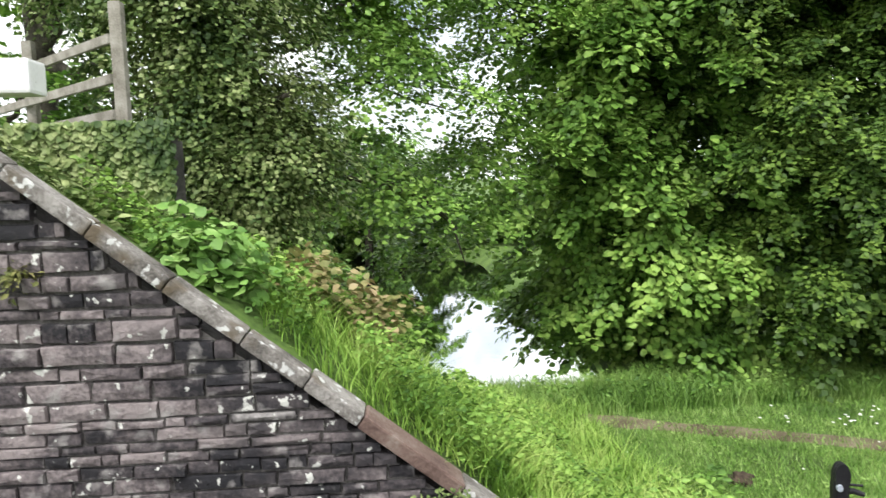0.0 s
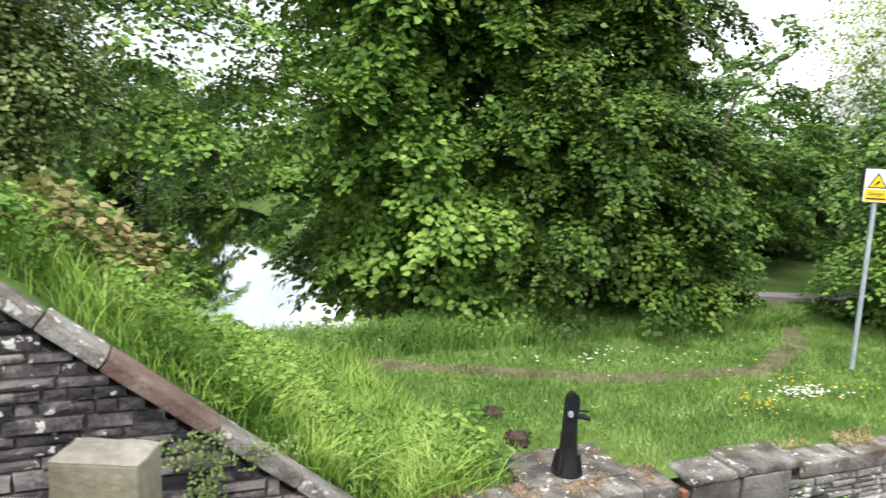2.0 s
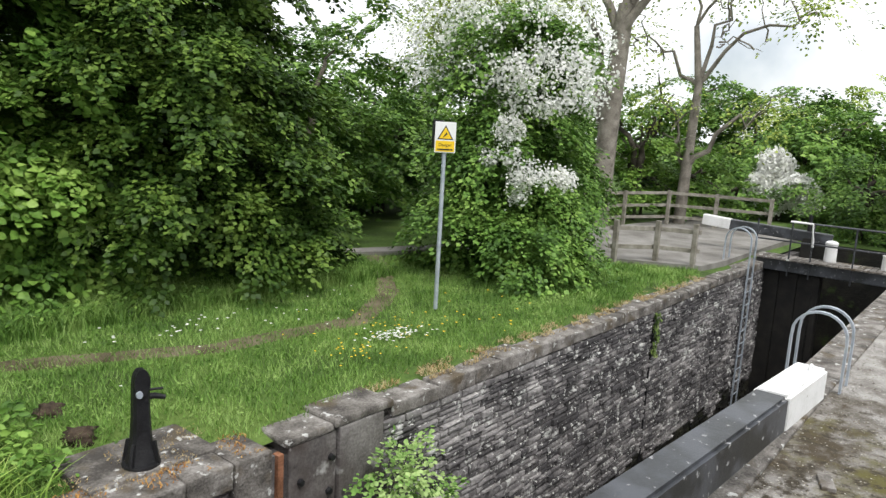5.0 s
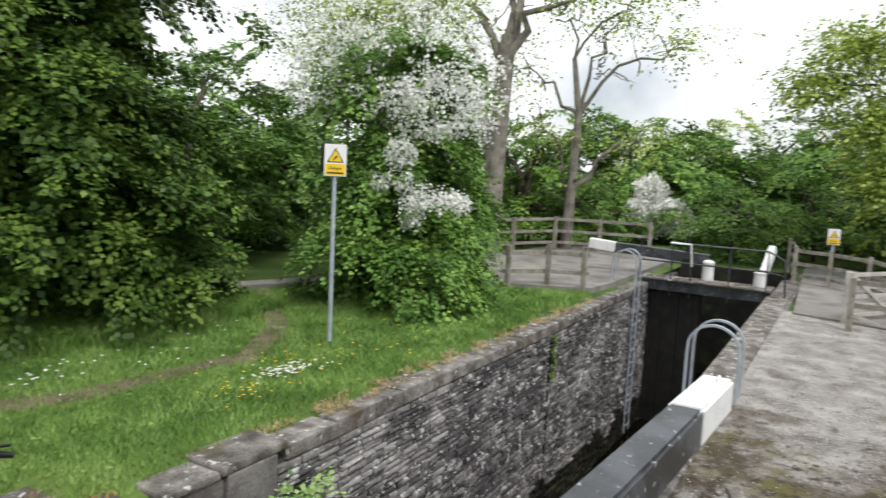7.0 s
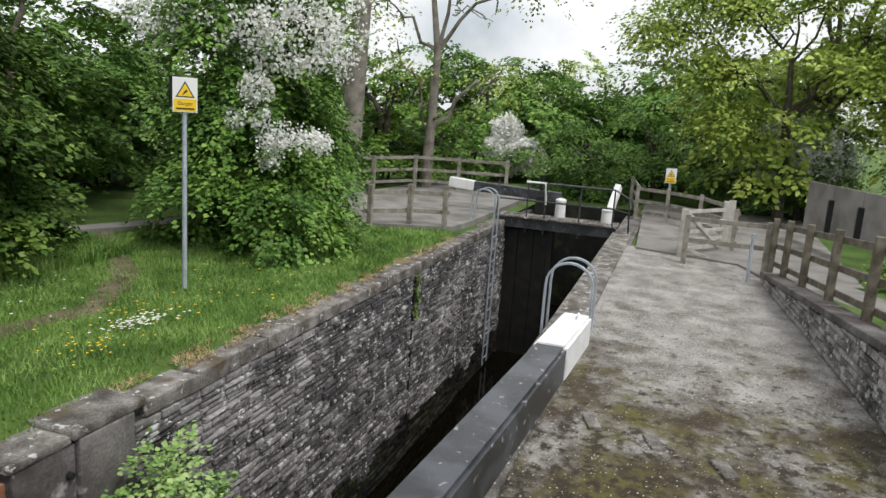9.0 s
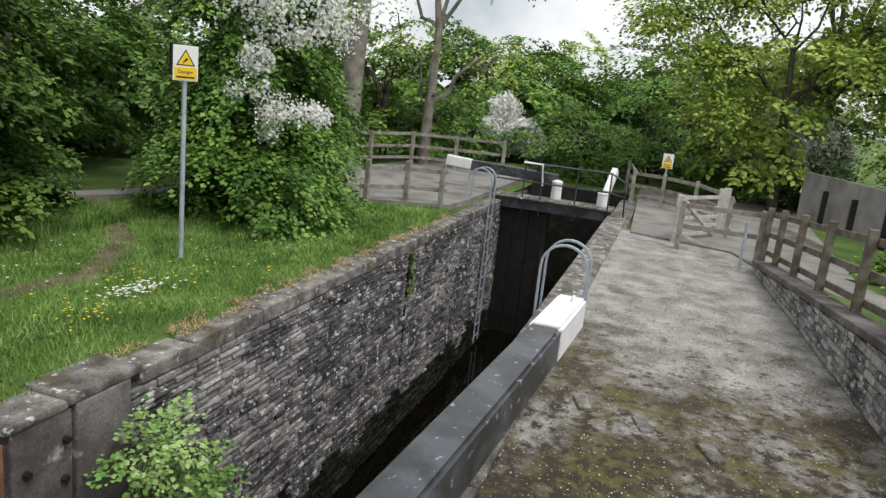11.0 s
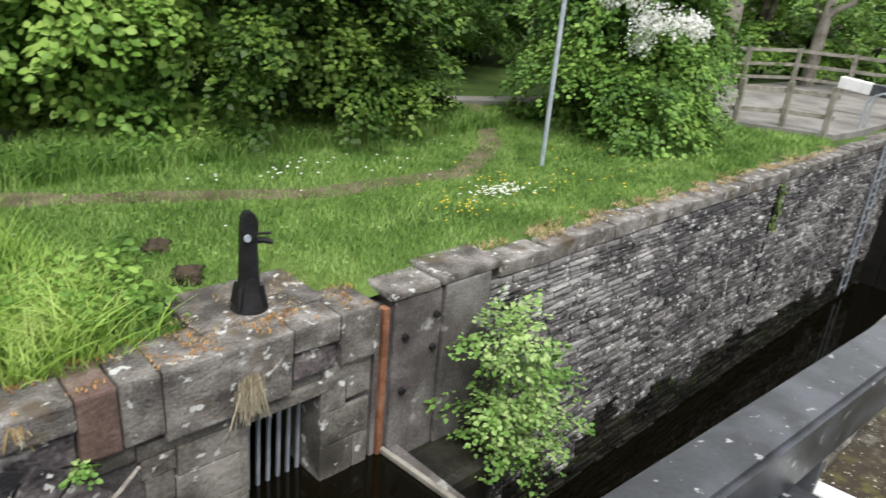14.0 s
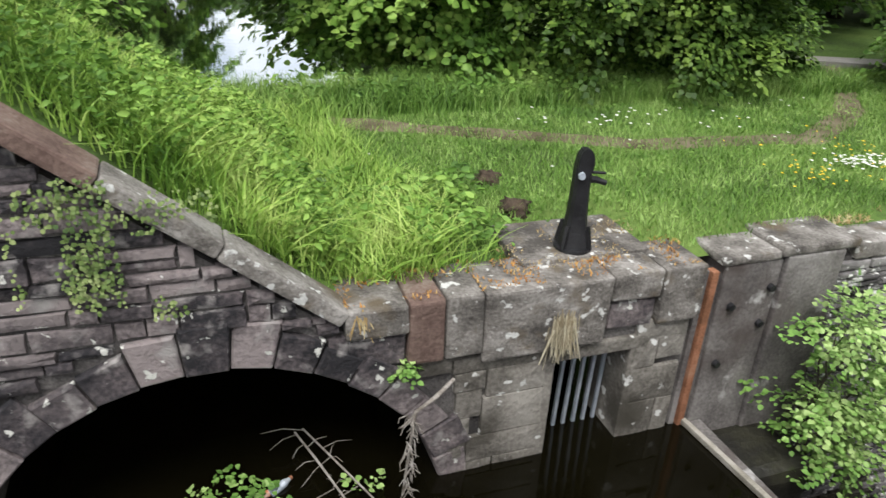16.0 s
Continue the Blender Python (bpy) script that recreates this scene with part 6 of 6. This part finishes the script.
# molehills
M_MOLE = material("dark_loose_earth", [(0.03, 0.02, 0.012), (0.06, 0.042, 0.028), (0.11, 0.08, 0.055)], 9.0, 0.95, 60, 1.0)
for x, y, r in ((3.28, 6.5, 0.12), (3.26, 5.86, 0.13)):
    bm = bmesh.new()
    bmesh.ops.create_icosphere(bm, subdivisions=3, radius=1.0)
    for v in bm.verts:
        k = 1 + 0.5 * noise.noise(v.co * 2.4 + Vector((x, y, 0))) + 0.35 * noise.noise(v.co * 6)
        v.co = Vector((v.co.x * r * k, v.co.y * r * k, v.co.z * 0.09 * k))
    ob = part("molehill", bm, M_MOLE, None, smooth=True)
    ob.location = (x, y, 0.05)
    tagged(ob, "low mound of loose brown earth in the grass", "molehill", "molehills")


# daisies and buttercups
def flowers(n, c, r, mat, seed, label, size=0.022, z=0.1):
    rng = np.random.default_rng(seed)
    xy = np.array(c) + rng.normal(size=(n, 2)) * np.array(r)
    pos = np.column_stack([xy, land(xy[:, 0], xy[:, 1]) + z * (0.6 + 0.6 * rng.random(n))])
    v, f = [], []
    for k in range(5):
        a = 2 * np.pi * k / 5
        vv, ff = leaf_arrays(pos, np.tile([math.cos(a), math.sin(a), 0.15], (n, 1)), np.tile([-0.3, -0.3, 1.0], (n, 1)), np.full(n, size), 1.4)
        f.append(ff + sum(len(q) for q in v))
        v.append(vv)
    return raw("wild_flowers", np.concatenate(v), np.concatenate(f), mat, None, label, "stuff")


flowers(95, (7.15, 6.0), (0.26, 0.11), L_BLOSSOM, 1, "clump of white daisies in the grass", 0.018, 0.11)
flowers(26, (6.15, 5.72), (0.22, 0.14), M_YELLOW, 2, "yellow buttercups in the grass", 0.014, 0.13)
flowers(30, (7.3, 6.2), (0.5, 0.4), M_YELLOW, 3, "scattered yellow buttercups", 0.012, 0.12)
flowers(28, (5.6, 7.7), (0.7, 0.25), L_BLOSSOM, 4, "scattered white daisies by the path", 0.02, 0.1)
flowers(30, (8.6, 6.3), (1.2, 0.5), M_YELLOW, 5, "buttercups along the lock side", 0.018, 0.12)
flowers(14, (6.5, 7.4), (1.6, 0.5), L_BLOSSOM, 6, "daisies in the lawn", 0.016, 0.08)

# dead branch over the arch and brushwood in the water
d_rng = random.Random(6)
snag = empty("dead_branch", (2.2, 4.7, -0.5), "bleached dead twigs hanging over the arch", "branch")
at_origin(snag, tubes("stem", [([(2.36, 4.70, -0.62), (2.2, 4.6, -0.66), (2.05, 4.56, -0.72), (2.02, 4.56, -1.0), (1.98, 4.58, -1.45)], [0.014, 0.016, 0.014, 0.012, 0.006])], M_DEAD, snag))
for k in range(60):
    z = -0.72 - 0.7 * d_rng.random()
    p = (2.02 + d_rng.uniform(-0.03, 0.03), 4.57, z)
    q = (p[0] + d_rng.uniform(-0.1, 0.08), p[1] - d_rng.uniform(0, 0.08), z - d_rng.uniform(0.02, 0.1))
    at_origin(snag, tubes("twig", [([p, tuple((a + b) / 2 + d_rng.uniform(-0.02, 0.02) for a, b in zip(p, q)), q], [0.005, 0.004, 0.002])], M_DEAD, snag, sides=5))
brush = empty("brushwood", (1.4, 4.9, -1.5), "fallen branch with bare twigs and green sprigs in the water", "branch")
runs = [([(1.36, 5.35, -1.38), (1.46, 5.0, -1.36), (1.6, 4.6, -1.42), (1.72, 4.2, -1.5)], [0.008, 0.010, 0.008, 0.005]),
        ([(1.42, 5.35, -1.36), (1.62, 4.9, -1.38), (1.85, 4.45, -1.45), (1.95, 4.2, -1.5)], [0.008, 0.008, 0.007, 0.004])]
for k, r in enumerate(runs):
    at_origin(brush, tubes("stem", [r], M_DEAD, brush, sides=6))
for k in range(22):
    r = runs[k % 2][0]
    a = Vector(r[0]).lerp(Vector(r[3]), d_rng.random())
    b = a + Vector((d_rng.uniform(-0.35, 0.3), d_rng.uniform(-0.2, 0.15), d_rng.uniform(-0.1, 0.08)))
    b.z = max(b.z, -1.5)
    at_origin(brush, tubes("twig", [([tuple(a), tuple(a.lerp(b, 0.5) + Vector((0, 0, 0.03))), tuple(b)], [0.004, 0.0035, 0.002])], M_DEAD, brush, sides=5))
for k, (c, r) in enumerate((((0.85, 4.95, -1.42), (0.3, 0.1, 0.05)), ((1.1, 4.78, -1.45), (0.12, 0.08, 0.05)), ((1.75, 4.75, -1.44), (0.1, 0.06, 0.04)))):
    at_origin(brush, crown("sprig", [(c, r)], (20, 9, 5)[k], 6, 0.04, L_SHRUB, brush, 66 + k, 0.07, 0.0, 0.1, "green leafy sprig", 1.5, hollow=0))
can = empty("drink_can", (1.06, 4.87, -1.48), "faded orange drink can floating in the water", "can")
bm = bmesh.new()
bmesh.ops.create_cone(bm, cap_ends=True, segments=16, radius1=0.026, radius2=0.026, depth=0.1, matrix=pose(0, 0, 0, 0, 82, 20))
part("body", bm, material("faded_orange", [(0.45, 0.12, 0.04), (0.55, 0.25, 0.15), (0.6, 0.5, 0.45)], 12.0, 0.4), can)
bm = bmesh.new()
bmesh.ops.create_cone(bm, cap_ends=True, segments=16, radius1=0.024, radius2=0.02, depth=0.012, matrix=pose(0, 0, 0, 0, 82, 20) @ pose(0, 0, 0.054))
part("rim", bm, M_GALV, can)
bottle = empty("plastic_bottle", (1.17, 4.92, -1.485), "clear crumpled plastic bottle among the twigs", "bottle")
bm = bmesh.new()
bmesh.ops.create_cone(bm, cap_ends=True, segments=14, radius1=0.03, radius2=0.03, depth=0.12, matrix=pose(0, 0, 0, 0, 80, 30))
bmesh.ops.create_cone(bm, cap_ends=True, segments=14, radius1=0.03, radius2=0.012, depth=0.05, matrix=pose(0, 0, 0, 0, 80, 30) @ pose(0, 0, 0.085))
part("body", bm, M_GALV, bottle)
bm = bmesh.new()
bmesh.ops.create_cone(bm, cap_ends=True, segments=12, radius1=0.015, radius2=0.015, depth=0.02, matrix=pose(0, 0, 0, 0, 80, 30) @ pose(0, 0, 0.12))
part("cap", bm, M_RUST, bottle)

# litter of petals and leaves on the paving
p_rng = np.random.default_rng(44)
n = 12000
xy = np.column_stack([4.3 + 13 * p_rng.random(n) ** 1.5, p_rng.uniform(-1.35, 2.0, n)])
pos = np.column_stack([xy, np.full(n, 0.018)])
v, f = leaf_arrays(pos, np.column_stack([p_rng.normal(size=(n, 2)), np.zeros(n)]), np.array([0, 0, 1.0]) + p_rng.normal(size=(n, 3)) * 0.2, 0.014 * (0.4 + p_rng.random(n)), 1.3)
raw("fallen_petals", v, f, material("petal_litter", [(0.12, 0.09, 0.05), (0.28, 0.25, 0.18), (0.5, 0.48, 0.42)], 9.0, 0.9, 40, 0.0, per_island=0.6), None, "fallen petals and leaf litter on the paving", "stuff")
# garden plants beyond the fence
for i, (x, y) in enumerate(((14.2, -2.8), (13.2, -3.1), (12.3, -2.9), (11.2, -3.4))):
    z = float(land(x, y))
    plant("garden_shrub", (x, y, z), [((x, y, z + 0.28), (0.5, 0.35, 0.3))], 120, 9, 0.07, L_YELLOW if i % 2 else L_MAPLE, 300 + i, "low leafy garden shrub behind the fence", "shrub", 0.16)

# odds and ends
stick = tubes("stick", [([(0.64, 4.86, 0.80), (0.79, 4.84, 0.62), (1.00, 4.82, 0.40)], [0.006, 0.008, 0.005])], M_DEAD, None, sides=6)
tagged(stick, "bleached stick lying on the sloping coping", "stick")
plant("wall_fern", (-2.46, 4.76, 2.57), [((-2.43, 4.70, 2.60), (0.10, 0.05, 0.07))], 26, 6, 0.05, L_RED, 401, "small rusty fern rooted in the wing wall", "fern", 0.07, 0.6, 0.1, 0.7, 3, 0.004)
plant("wall_weed", (2.05, 4.76, -0.57), [((2.01, 4.68, -0.48), (0.07, 0.05, 0.06))], 20, 6, 0.04, L_SHRUB, 402, "bright green weed over the arch", "weed", 0.06, 0.4, 0.1, 1.2, 3, 0.004)
twig = empty("bare_twigs", (7.34, 9.00, 4.89), "pale bare twigs hanging against the sky", "branch")
at_origin(twig, tubes("twig", [([(6.72, 9.00, 4.89), (7.14, 9.00, 4.77), (7.59, 9.00, 4.67), (8.06, 9.00, 4.45)], [0.012, 0.014, 0.012, 0.006])], M_DEAD, twig, sides=6))
at_origin(twig, tubes("twig", [([(7.23, 9.00, 4.96), (7.24, 9.00, 4.63), (7.44, 9.00, 4.56)], [0.012, 0.01, 0.004])], M_DEAD, twig, sides=6))
blades("reeds", np.column_stack([g_rng.normal(-2.0, 0.5, 700), g_rng.normal(16.5, 0.9, 700)]), 1.15, 0.03, L_MAPLE, 71, 0.35, "bluish green reeds at the pond edge", 3, None, np.full(700, POND))
